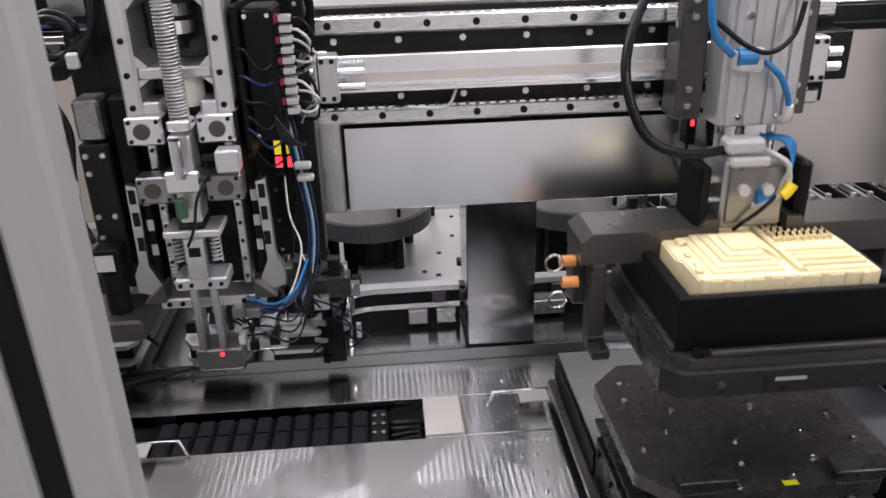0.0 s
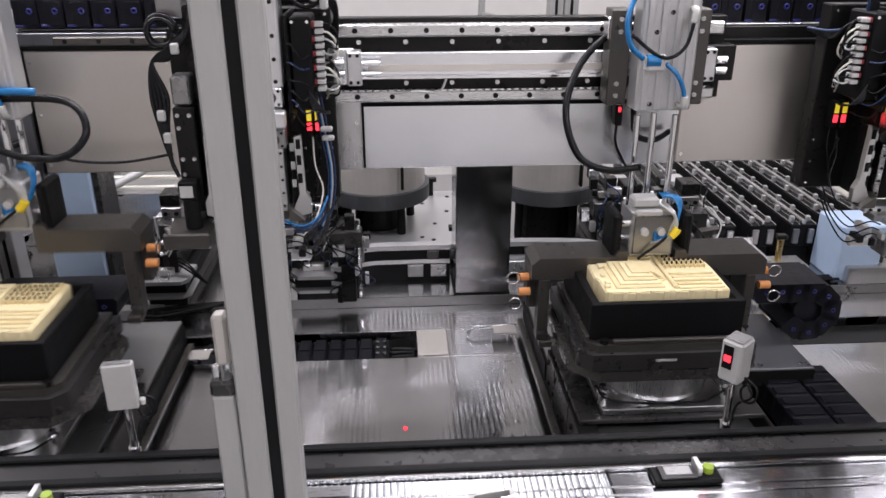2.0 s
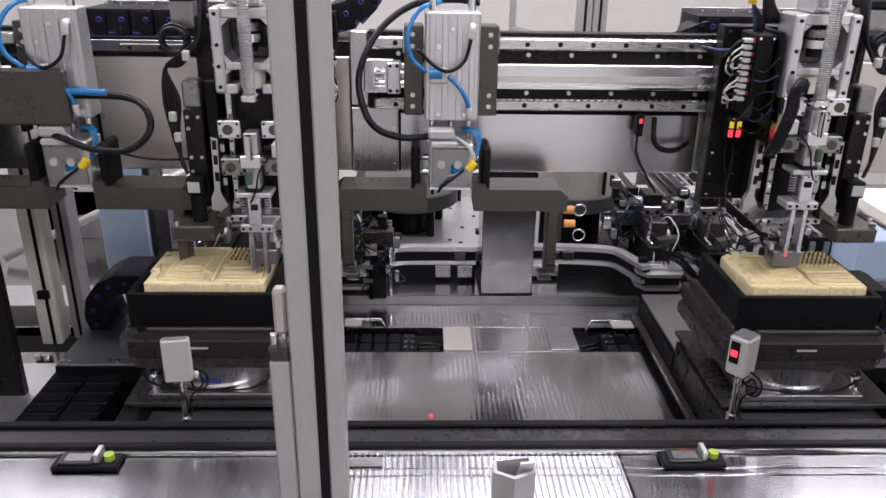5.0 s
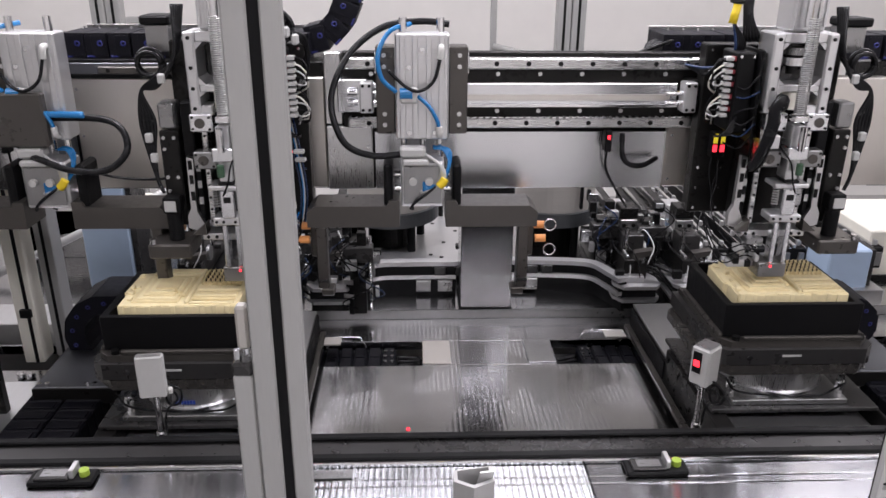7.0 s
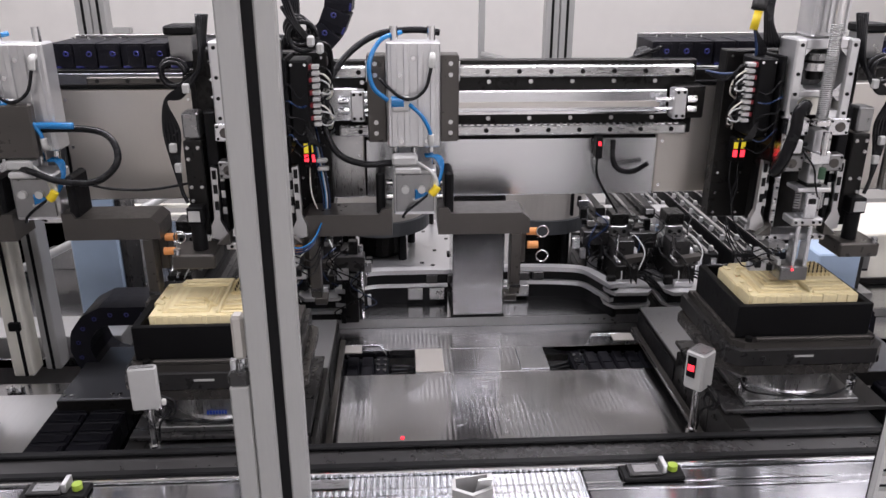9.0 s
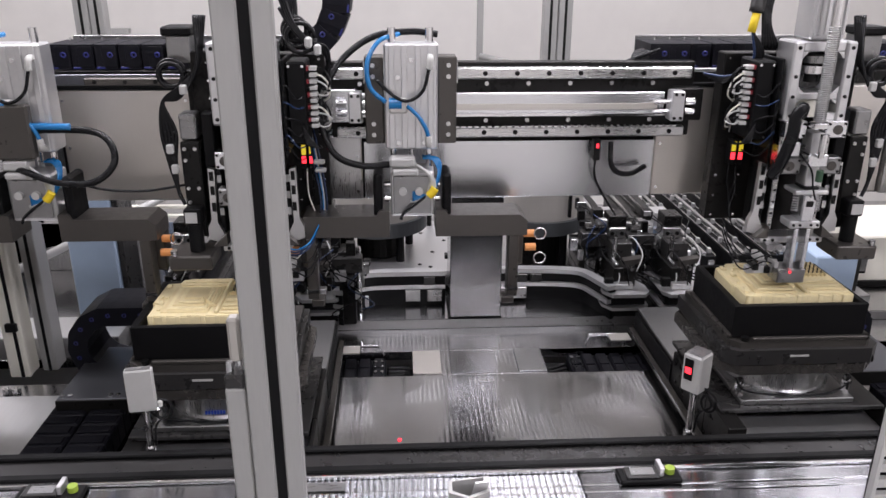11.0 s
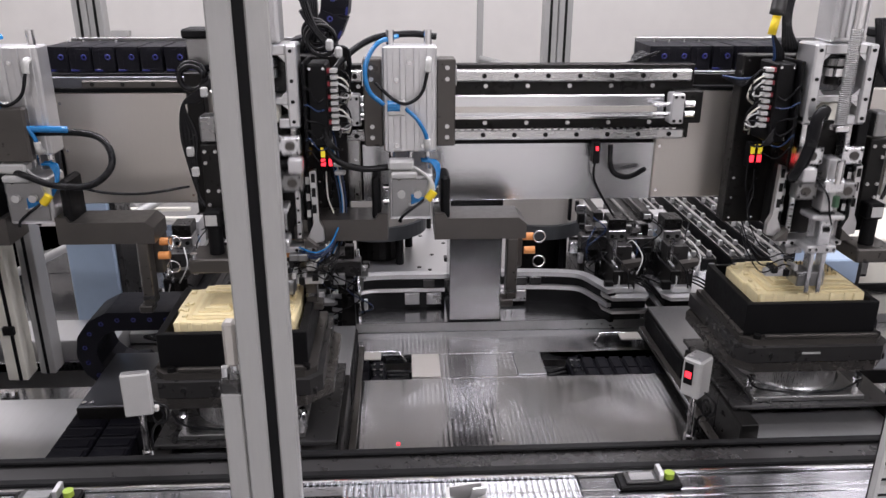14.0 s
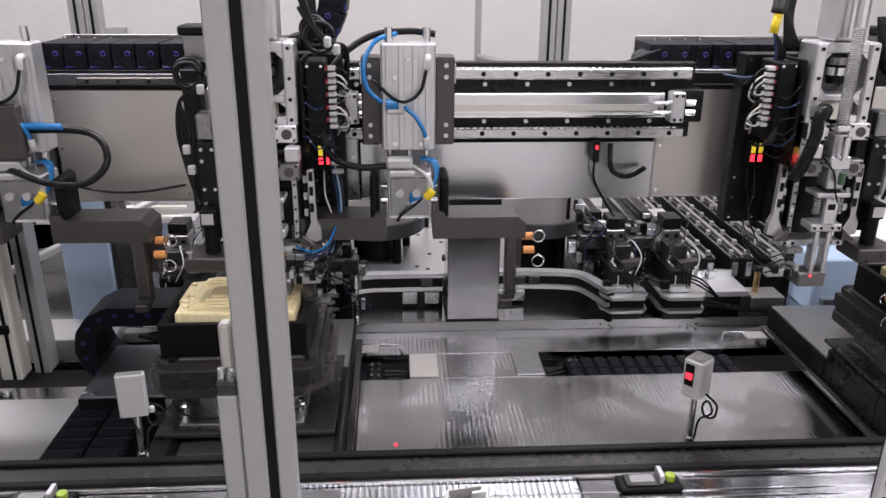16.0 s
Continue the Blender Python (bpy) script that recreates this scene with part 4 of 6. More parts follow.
    part("cross_head", box(BM(), -0.018, 0.018, -0.2, -0.156, 0.112, 0.135, 0.002), STEEL, k)
    part("cross_rod", cyl(BM(), (0, -0.205, 0.15), 0.006, 0.04, n=14), CHROME, k)
    part("sensor_cube", bx(BM(), 0.036, 0.06, -0.202, -0.18, 0.132, 0.156, 0.002), ALU, k)
    part("sensor_bracket", bx(BM(), 0.02, 0.036, -0.19, -0.18, 0.142, 0.149), SMOKED, k)
    part("regulator", cyl(BM(), (s * -0.004, -0.205, 0.098), 0.006, 0.02, n=14), DARKGREEN, k, "small dark green regulator")
    for x in (-0.02, 0.02):
        pts = [(x + 0.0055 * math.cos(q * 0.8), -0.185 + 0.0055 * math.sin(q * 0.8), 0.028 + q * 0.0006) for q in range(52)]
        part("small_spring", tube(BM(), pts, 0.0012, 5, smooth=False), SPRING, k, "small spring")
    part("tool_bridge", box(BM(), -0.03, 0.03, -0.2, -0.155, 0.062, 0.07), ALU, k)
    part("bridge_gap", box(BM(), -0.014, 0.014, -0.195, -0.16, 0.0702, 0.075), SMOKED, k)
    part("tool_body", box(BM(), -0.012, 0.012, -0.198, -0.155, 0.0122, 0.0618, 0.002), STEEL, k)
    part("tool_mark", box(BM(), -0.006, 0.006, -0.1995, -0.1982, 0.04, 0.05, 0), SMOKED, k)
    part("tool_fork", box(BM(), -0.028, 0.028, -0.195, -0.155, -0.002, 0.012, 0.002), ALU, k)
    bm = BM()
    bolts(bm, [(0, 0, 0)], 0.0025, 0.002)
    pieces("fork_bolt", bm, SMOKED, k, [(x, -0.195, 0.005) for x in (-0.022, -0.01, 0.01, 0.022)])
    pieces("tool_finger", box(BM(), -0.0045, 0.0045, -0.19, -0.168, -0.082, -0.0022, 0.0015), STEEL, k, [(-0.011, 0, 0), (0.011, 0, 0)], "slim tool finger")
    part("tool_wire", tb([(0.03, -0.19, 0.135), (0.015, -0.21, 0.11), (0.008, -0.212, 0.08), (-0.004, -0.205, 0.055)], 0.0016), RUBBER, k)
    f = part("feed_head", bx(BM(), -0.022, 0.03, -0.185, -0.145, -0.112, -0.084, 0.002), COVER, t, "satin steel pin feed head")
    part("feed_arm", bx(BM(), 0.031, 0.08, -0.165, -0.148, -0.1, -0.086, 0.002), ALU, f)
    part("feed_lamp", box(BM(), s * 0.008 - 0.002, s * 0.008 + 0.002, -0.1862, -0.1852, -0.092, -0.088, 0), REDGLOW, f)
    rnd = random.Random(11)
    for i in range(9):
        x, z = rnd.uniform(0.02, 0.09), rnd.uniform(-0.1, -0.05)
        part("feed_fitting", bx(BM(), x, x + rnd.uniform(0.006, 0.016), -0.16 - rnd.uniform(0, 0.02), -0.145, z, z + rnd.uniform(0.006, 0.014), 0.001), (ALU, SMOKED, WHITE, COVER)[i % 4], f)
    for i in range(3):
        z = -0.062 - 0.01 * i
        part("feed_wire", tb([(0.03, -0.16, z), (0.06, -0.175 - 0.003 * i, z + 0.012), (0.09, -0.165, z - 0.004 * i), (0.105, -0.13, z + 0.02), (0.11, -0.1, z + 0.05)], 0.0013), RUBBER, f)
    # connector column and sensor amplifiers on the outer side
    cp = part("connector_plate", bx(BM(), 0.06, 0.066, -0.15, -0.051, 0.13, 0.29), BLACK, t, "black connector panel")
    hb = part("connector_box", bx(BM(), 0.067, 0.1, -0.135, -0.06, 0.145, 0.285, 0.003), BLACK, t, "black terminal box")
    for i in range(10):
        z = 0.172 + 0.0108 * i
        part("socket", bx(BM(), 0.1002, 0.105, -0.13, -0.112, z, z + 0.008, 0.0008), REDPLUG if i % 2 else BLACK, hb, "small red socket")
        part("plug", bx(BM(), 0.1052, 0.118, -0.132, -0.114, z + 0.001, z + 0.0078, 0.001), WHITE, hb, "small white plug")
        e = 0.235 if i > 4 else 0.18
        g1, g2 = rnd.uniform(-0.004, 0.006), rnd.uniform(-0.006, 0.006)
        part("plug_wire", tb([(0.118, -0.124, z + 0.004), (0.127 + g1, -0.128, z + 0.002), (0.136 + g1, -0.124 + g2, (z + e) / 2), (0.13 + g2, -0.108, e - 0.004 * (i % 5)), (0.114, -0.085, e - 0.02 - 0.004 * (i % 3))], 0.0016), (WHITE, RUBBER, WHITE, CREAM, RUBBER)[i % 5], hb)
    for i in range(5):
        part("terminal_cable", tb([(0.09, -0.137, 0.16 + 0.004 * i), (0.1 + 0.003 * i, -0.142, 0.145), (0.112 + 0.002 * i, -0.125, 0.138), (0.11, -0.09, 0.135)], 0.0018), RUBBER, hb)
    pieces("terminal_screw", cyl(BM(), (0, -0.1358, 0), 0.0025, 0.0016, "y", 10), CHROME, hb, [(s * x, 0, z) for x in (0.072, 0.095) for z in (0.152, 0.278)])
    for dx in (0.0, 0.014):
        a = part("sensor_amplifier", bx(BM(), 0.076 + dx, 0.087 + dx, -0.072, -0.051, 0.085, 0.132), BLACK, t, "fibre sensor amplifier with lit display")
        part("display", bx(BM(), 0.0775 + dx, 0.0855 + dx, -0.0738, -0.0728, 0.112, 0.13, 0), YELLOWLED, a)
        part("red_lamp", bx(BM(), 0.0775 + dx, 0.0855 + dx, -0.0738, -0.0728, 0.096, 0.109, 0), REDGLOW, a)
        part("amplifier_wire", tb([(0.081 + dx, -0.06, 0.085), (0.082 + dx, -0.065, 0.05), (0.09, -0.07, 0.02), (0.085, -0.08, -0.02)], 0.002), RUBBER, a)
    for i in range(6 if s > 0 else 0):
        w = 0.0022 * i
        part("bundled_hose", tb([(0.085 + w, -0.08, 0.2), (0.1 + w, -0.085, 0.1 + w), (0.11 + w, -0.09, 0.03), (0.104 + w, -0.1, -0.03), (0.09 + w, -0.115, -0.06)], 0.0014), (BLUEDARK, RUBBER, BLUE, WHITE, RUBBER, BLUEDARK)[i], t, "thin hose of a bundle")
    if s > 0:
        pieces("bundle_clip", box(BM(), -0.01, 0.01, -0.1, -0.086, 0, 0.007, 0.002), WHITE, t, [(s * 0.113, 0, 0.085), (s * 0.111, 0, 0.1)], "white hose clip")
    for i in range(3 if s > 0 else 0):
        part("blue_elbow", tb([(0.04, -0.16, -0.03 - 0.006 * i), (0.07, -0.172, -0.036 - 0.005 * i), (0.095, -0.165, -0.024 - 0.004 * i), (0.11, -0.13, 0.0)], 0.0017), BLUE if i == 0 else BLUEDARK, t, "blue hose")
    # loose wires, white plugs and small screws round the connector panel and the slide
    rw = random.Random(21)
    for i in range(6):
        z = 0.14 + 0.02 * i
        d = rw.uniform(0.008, 0.016)
        part("loose_wire", tb([(0.062, -0.152, z), (0.07, -0.15 - d, z + rw.uniform(-0.01, 0.01)), (0.085, -0.142 - d * 0.5, z - rw.uniform(0.01, 0.025)), (0.102, -0.12, z - rw.uniform(0.0, 0.03))], rw.uniform(0.0011, 0.0018)), (RUBBER, BLUEDARK, RUBBER)[i % 3], cp)
    bm = BM()
    bolts(bm, [(0, 0, 0)], 0.0025, 0.002)
    pieces("plate_screw", bm, CHROME, t, [(s * x, -0.05, z) for x in (0.07, 0.115) for z in (-0.02, 0.02, 0.06, 0.28)] + [(s * -0.07, -0.1, z) for z in (0.22, 0.25, 0.28)])
    part("amplifier_lead", tb([(0.085, -0.065, 0.086), (0.088, -0.085, 0.04), (0.1, -0.1, 0.0), (0.085, -0.125, -0.045), (0.06, -0.15, -0.07)], 0.0013), CREAM if s > 0 else RUBBER, t, "thin lead")
    # loop of black cables on the inner side
    bm = BM()
    ring(bm, (s * -0.125, -0.12, 0.265), 0.022, 0.005)
    part("cable_loop", bm, RUBBER, t, "coiled black cable loop")
    part("cable_loop", ring(BM(), (s * -0.124, -0.132, 0.263), 0.02, 0.0045), RUBBER, t, "coiled black cable loop")
    for i in range(5):
        part("side_cable", tb([(-0.06 - 0.004 * i, -0.13, 0.36), (-0.075, -0.14 - 0.003 * i, 0.28), (-0.11, -0.145, 0.245 - 0.004 * i), (-0.14, -0.14, 0.22), (-0.148 + 0.006 * i, -0.14, 0.17), (-0.14 + 0.003 * i, -0.145, 0.12), (-0.128, -0.15, 0.07), (-0.118, -0.155, 0.045)], 0.0032), RUBBER, t, "black cable")
    pieces("cable_sleeve", box(BM(), -0.006, 0.006, -0.158, -0.148, 0, 0.016, 0.002), WHITE, t, [(s * -0.128, 0, 0.1), (s * -0.133, 0, 0.135), (s * -0.1, 0, 0.235)], "white cable sleeve")
    part("cable_bracket", bx(BM(), -0.135, -0.095, -0.1, -0.05, 0.28, 0.325, 0.002), COVER, t)
    part("cable_clamp", bx(BM(), -0.14, -0.09, -0.11, -0.05, 0.325, 0.34, 0.003), BLACK, t)
    for i in range(6):
        part("top_cable", tb([(0.05 + 0.006 * i, -0.1, 0.3), (0.07 + 0.003 * i, -0.09, 0.35 + 0.005 * i), (0.05 + 0.004 * i, -0.06, 0.42), (0.02, -0.02, 0.5)], 0.0028), RUBBER, t, "black cable")
    if s > 0:
        for q in range(3):
            part("cable_loop", ring(BM(), (0.082 + 0.006 * q, -0.1 - 0.012 * q, 0.335 - 0.006 * q), 0.02 + 0.002 * q, 0.0042), RUBBER, t, "coiled black cable loop")
        for q in range(4):
            part("loop_cable", tb([(0.06, -0.11, 0.37 + 0.02 * q), (0.074 + 0.003 * q, -0.125, 0.35), (0.1 + 0.004 * q, -0.13, 0.318), (0.125 + 0.004 * q, -0.12, 0.305), (0.135, -0.09, 0.28 - 0.01 * q), (0.12, -0.06, 0.25)], 0.0032), RUBBER, t, "black cable")
        pieces("cable_sleeve", box(BM(), -0.006, 0.006, -0.144, -0.13, 0, 0.018, 0.003), WHITE, t, [(0.108, 0, 0.308), (0.122, 0.004, 0.296)], "white cable sleeve")
    if s < 0:
        part("cable_boot", tb([(0.105, -0.1, 0.33), (0.1, -0.1, 0.362)], 0.0075), YELLOWTAPE, t, "yellow connector boot")
        part("cable_plug", tb([(0.1, -0.098, 0.364), (0.092, -0.09, 0.41), (0.085, -0.085, 0.44)], 0.0135), PALLET, t, "dark metal plug")
        for i in range(5):
            part("boot_cable", tb([(0.103, -0.1, 0.332), (0.094 - 0.004 * i, -0.1, 0.29), (0.1 + 0.004 * i, -0.09, 0.262), (0.13, -0.07, 0.25 - 0.003 * i), (0.16, -0.045, 0.252)], 0.0025), RUBBER if i else BLUEDARK, t, "black cable")
        part("curved_duct", tb([(0.03, -0.175, 0.2), (0.042, -0.2, 0.215), (0.052, -0.2, 0.2), (0.053, -0.2, 0.17), (0.06, -0.19, 0.12), (0.064, -0.17, 0.09)], 0.0105), RUBBER, t, "thick black curved cable duct")
    return t, k


head_l, head_l_slide = press_head((-0.447, 0, 1.305), 1, "aluminium press head with springs, cables and connectors")
head_r, head_r_slide = press_head((0.62, 0, 1.305), -1, "aluminium press head with springs, cables and connectors")

# ---- pin feeders on the rear deck ----


def feeder(at, label):
    """A long linear feeder that runs back from its layered tip; the origin is on the deck below the tip."""
    t = thing("linear_feeder", at, label, "feeder", "linear feeders")
    tip = [(-0.06, 0.03), (-0.04, 0.0), (0.045, 0.0), (0.06, 0.02), (0.06, 0.1), (-0.06, 0.12)]
    part("foot", box(BM(), -0.045, 0.045, 0.03, 0.5, 0, 0.03), DARK, t)
    part("lower_plate", prism(BM(), tip, 0.031, 0.039), ALU, t, "chamfered stainless plate")
    part("spacer", box(BM(), -0.05, 0.05, 0.015, 0.5, 0.04, 0.066), BLACK, t)
    part("upper_plate", prism(BM(), tip, 0.067, 0.076), ALU, t, "chamfered stainless plate")
    part("rail_body", box(BM(), -0.03, 0.03, 0.05, 0.75, 0.077, 0.13), DARK, t)
    for sx in (-1, 1):
        part("guide_strip", box(BM(), sx * 0.02 - 0.004, sx * 0.02 + 0.004, 0.06, 0.75, 0.131, 0.14), RAIL, t)
    part("clamp_block", box(BM(), -0.025, 0.03, 0.1, 0.16, 0.131, 0.18), PALLET, t)
    part("cylinder", box(BM(), -0.022, 0.022, 0.24, 0.3, 0.141, 0.22), ALU, t, "small pneumatic cylinder")
    part("cylinder_face", box(BM(), -0.022, 0.022, 0.236, 0.2395, 0.16, 0.18), SKYBLUE, t)
    bm = BM()
    bolts(bm, [(0, 0, 0)], 0.004, 0.004)
    pieces("fastener", bm, CHROME, t, [(-0.012, 0.24, 0.2), (0.012, 0.24, 0.2), (0.0, 0.24, 0.15)])
    part("dowel", cyl(BM(), (0.01, 0.06, 0.09), 0.006, 0.03, n=10), CHROME, t)
    part("dowel", cyl(BM(), (-0.015, 0.05, 0.085), 0.005, 0.02, n=10), CHROME, t)
    part("latch", box(BM(), -0.03, 0.02, 0.03, 0.055, 0.077, 0.092), ALU, t)
    rnd = random.Random(5)
    for k, mt in enumerate((ALU, COVER, DARK)):
        v = part("valve_block", box(BM(), -0.024, 0.024, 0.15 - 0.012 * (k == 0), 0.21, 0.142 + 0.034 * k, 0.172 + 0.034 * k, 0.002), mt, t, "stacked valve block")
        bm = BM()
        bolts(bm, [(0, 0, 0)], 0.0055, 0.003)
        pieces("valve_screw", bm, SMOKED, v, [(x, 0.15 - 0.012 * (k == 0), 0.157 + 0.034 * k) for x in (-0.013, 0.013)])
    part("swing_disc", cyl(BM(), (0.036, 0.12, 0.135), 0.021, 0.008, "x", 24), COVER, t, "grey swing disc")
    part("angle_bracket", prism(BM(), [(-0.004, 0.09), (0.01, 0.09), (0.01, 0.135), (0.045, 0.145), (0.045, 0.157), (-0.004, 0.15)], 0.05, 0.075, "y"), GREY, t, "grey angle bracket")
    part("ram", cyl(BM(), (-0.02, 0.09, 0.155), 0.0055, 0.1, n=12), CHROME, t, "bright ram")
    part("long_arm", box(BM(), -0.012, 0.012, 0.21, 0.62, 0.165, 0.19, 0.002), DARK, t, "dark long arm")
    part("arm_edge", box(BM(), -0.0135, -0.0122, 0.21, 0.62, 0.184, 0.19, 0), CHROME, t, "bright arm edge")
    for i in range(22):
        x, y, z = rnd.uniform(-0.045, 0.04), rnd.uniform(0.02, 0.42), rnd.uniform(0.08, 0.17)
        w, d, h = rnd.uniform(0.004, 0.012), rnd.uniform(0.005, 0.018), rnd.uniform(0.004, 0.014)
        part(("bracket", "valve", "sensor_head", "guide_block")[i % 4], box(BM(), x - w, x + w, y - d, y + d, z - h, z + h, 0.0015), (DARK, ALU, BLACK, PALLET, STEEL, SMOKED)[i % 6], t)
    for i in range(14):
        part("screw", cyl(BM(), (rnd.uniform(-0.04, 0.04), rnd.uniform(0.02, 0.3), rnd.uniform(0.08, 0.19)), 0.004, 0.02, "zy"[i % 2], 10), CHROME, t)
    for i in range(8):
        x, y, z = rnd.uniform(-0.04, 0.04), rnd.uniform(0.08, 0.3), rnd.uniform(0.12, 0.2)
        part("thin_wire", tube(BM(), [(x, y, z), (x + rnd.uniform(-0.03, 0.03), y - 0.04, z + 0.02), (x + rnd.uniform(-0.04, 0.05), y - 0.08, z - 0.01), (x + rnd.uniform(-0.04, 0.06), y - 0.1, z - 0.05)], 0.0017), (RUBBER, RUBBER, WHITE)[i % 3], t)
    for i in range(3):
        part("signal_wire", tube(BM(), [(-0.02 + 0.02 * i, 0.2, 0.16), (-0.04 + 0.02 * i, 0.13, 0.14), (0.0, 0.07 + 0.01 * i, 0.11), (0.05, 0.04, 0.09 + 0.01 * i), (0.1, 0.02, 0.06)], 0.0025), RUBBER, t, "black signal wire")
    return t


fd = feeder((0.36, 0.325, 0.87), "layered linear feeder with wires on the rear deck")
copy_thing(fd, pose(0.51, 0.32, 0.87))
copy_thing(fd, pose(-0.58, 0.305, 0.87))
copy_thing(fd, pose(-0.435, 0.33, 0.87))
copy_thing(fd, pose(-0.79, 0.32, 0.87))


def loop_rail(pts, label):
    t = thing("loop_track", (0, 0, 0.87), label, "track", "loop tracks")
    path = smooth_path([(x, y, 0) for x, y in pts], 8)

    def ribbon(off0, off1, z0, z1):
        bm = BM()
        rows = []
        for i, p in enumerate(path):
            d = (path[min(i + 1, len(path) - 1)] - path[max(i - 1, 0)]).normalized()
            n = Vector((d.y, -d.x, 0))
            rows.append([bm.verts.new(p + n * o + Vector((0, 0, z))) for o, z in ((off0, z0), (off1, z0), (off1, z1), (off0, z1))])
        for a, b in zip(rows, rows[1:]):
            for k in range(4):
                bm.faces.new((a[k], a[(k + 1) % 4], b[(k + 1) % 4], b[k]))
        bm.faces.new(rows[0][::-1])
        bm.faces.new(rows[-1])
        bmesh.ops.recalc_face_normals(bm, faces=bm.faces)
        return bm
    part("lower_rail", ribbon(-0.012, 0.014, 0.045, 0.056), ALU, t, "bright lower track rail")
    part("track_core", ribbon(-0.012, 0.006, 0.057, 0.082), BLACK, t, "black track core")
    part("upper_rail", ribbon(-0.012, 0.014, 0.083, 0.095), ALU, t, "bright upper track rail")
    part("track_base", ribbon(-0.012, 0.0, 0.0, 0.044), BLACK, t)
    a, b = path[0], path[-1]
    for f in (0.25, 0.85) if len(pts) > 3 else (0.5,):
        p = path[int(f * 8)]
        part("track_bracket", box(BM(), p.x - 0.02, p.x + 0.02, p.y - 0.022, p.y - 0.001, 0.012, 0.044), COVER, t, "satin track bracket")
        part("shuttle", box(BM(), p.x + 0.03, p.x + 0.06, p.y - 0.018, p.y, 0.0575, 0.081), PALLET, t)
    return t


loop_rail([(-0.105, 0.47), (-0.22, 0.47), (-0.31, 0.465), (-0.365, 0.43), (-0.375, 0.37), (-0.385, 0.34)], "silver and black curved transport track")
t2 = loop_rail([(0.04, 0.48), (0.12, 0.48), (0.22, 0.47), (0.27, 0.45), (0.3, 0.39), (0.32, 0.34)], "silver and black curved transport track")


def bowl(x, label):
    t = thing("bowl_feeder", (x, 0.72, 0.87), label, "bowl feeder", "bowl feeders")
    part("cover", cyl(BM(), (0, 0, 0.27), 0.128, 0.17, n=48), DRUM, t, "grey cylindrical cover")
    part("rim", cyl(BM(), (0, 0, 0.165), 0.14, 0.04, n=48), DRUMRIM, t, "dark bowl rim")
    part("hub", cyl(BM(), (0, 0, 0.075), 0.07, 0.14, n=24), DARK, t)
    part("lid_handle", box(BM(), 0.06, 0.068, -0.135, -0.12, 0.2, 0.3), BLACK, t)
    for a in range(4):
        q = a * math.pi / 2 + 0.6
        part("leg", cyl(BM(), (0.105 * math.cos(q), 0.105 * math.sin(q), 0.073), 0.012, 0.146, n=12), BLACK, t, "black rubber leg")
    return t


bowl(-0.285, "grey covered bowl feeder with a dark rim")
bowl(0.19, "grey covered bowl feeder with a dark rim")

pl = thing("fixture_plate", (-0.13, 0.75, 0.87), "bright aluminium fixture plate with holes and stops", "fixture plate")
part("plate", box(BM(), -0.19, 0.075, -0.2, 0.24, 0.045, 0.06, 0.002), ALU, pl)
part("riser", box(BM(), -0.17, 0.05, -0.15, 0.2, 0, 0.044), DARK, pl)
bm = BM()
for x, y in ((0.05, -0.17), (0.0, -0.05), (0.04, 0.05), (-0.03, 0.12), (0.05, 0.18), (-0.04, -0.15), (-0.01, -0.17)):
    part("hole", cyl(BM(), (x, y, 0.0605), 0.006, 0.002, n=12), SMOKED, pl, "dark tapped hole")
for x, y in ((0.045, -0.215), (-0.0, 0.2)):
    s = part("stop_post", cyl(BM(), (x, y, 0.075), 0.008, 0.06, n=14), SMOKED, pl, "dark stop post")
    part("stop_cap", box(BM(), x - 0.018, x + 0.018, y - 0.012, y + 0.012, 0.105, 0.117, 0.002), SMOKED, s)

# rows of pin racks further back on the deck
for i in range(5):
    t = thing("pin_rack", (0.62 + 0.11 * i, 0.62, 0.87), "long dark pin rack with bright clips", "rack", "pin racks")
    part("rack_bar", box(BM(), -0.035, 0.035, -0.12, 0.6, 0.05, 0.11), BLACK, t)
    part("rack_foot", box(BM(), -0.03, 0.03, -0.1, 0.58, 0, 0.05), BLACK, t)
    part("rack_rail", box(BM(), -0.005, 0.005, -0.12, 0.6, 0.111, 0.122), RAIL, t, "bright rack rail")
    pieces("rack_edge", box(BM(), -0.0015, 0.0015, -0.12, 0.6, 0.1105, 0.114, 0), CHROME, t, [(-0.032, 0, 0), (0.032, 0, 0), (-0.012, 0, 0)], "bright edge strip")
    pieces("clip", box(BM(), -0.005, 0.005, 0, 0.012, 0.111, 0.126, 0.001), ALU, t, [(sx * 0.022, -0.1 + 0.085 * k, 0) for k in range(8) for sx in (-1, 1)], "small clip")
    pieces("rack_end", box(BM(), -0.008, 0.008, -0.128, -0.1205, 0.06, 0.1, 0.001), COVER, t, [(-0.02, 0, 0), (0.02, 0, 0)], "aluminium end clip")
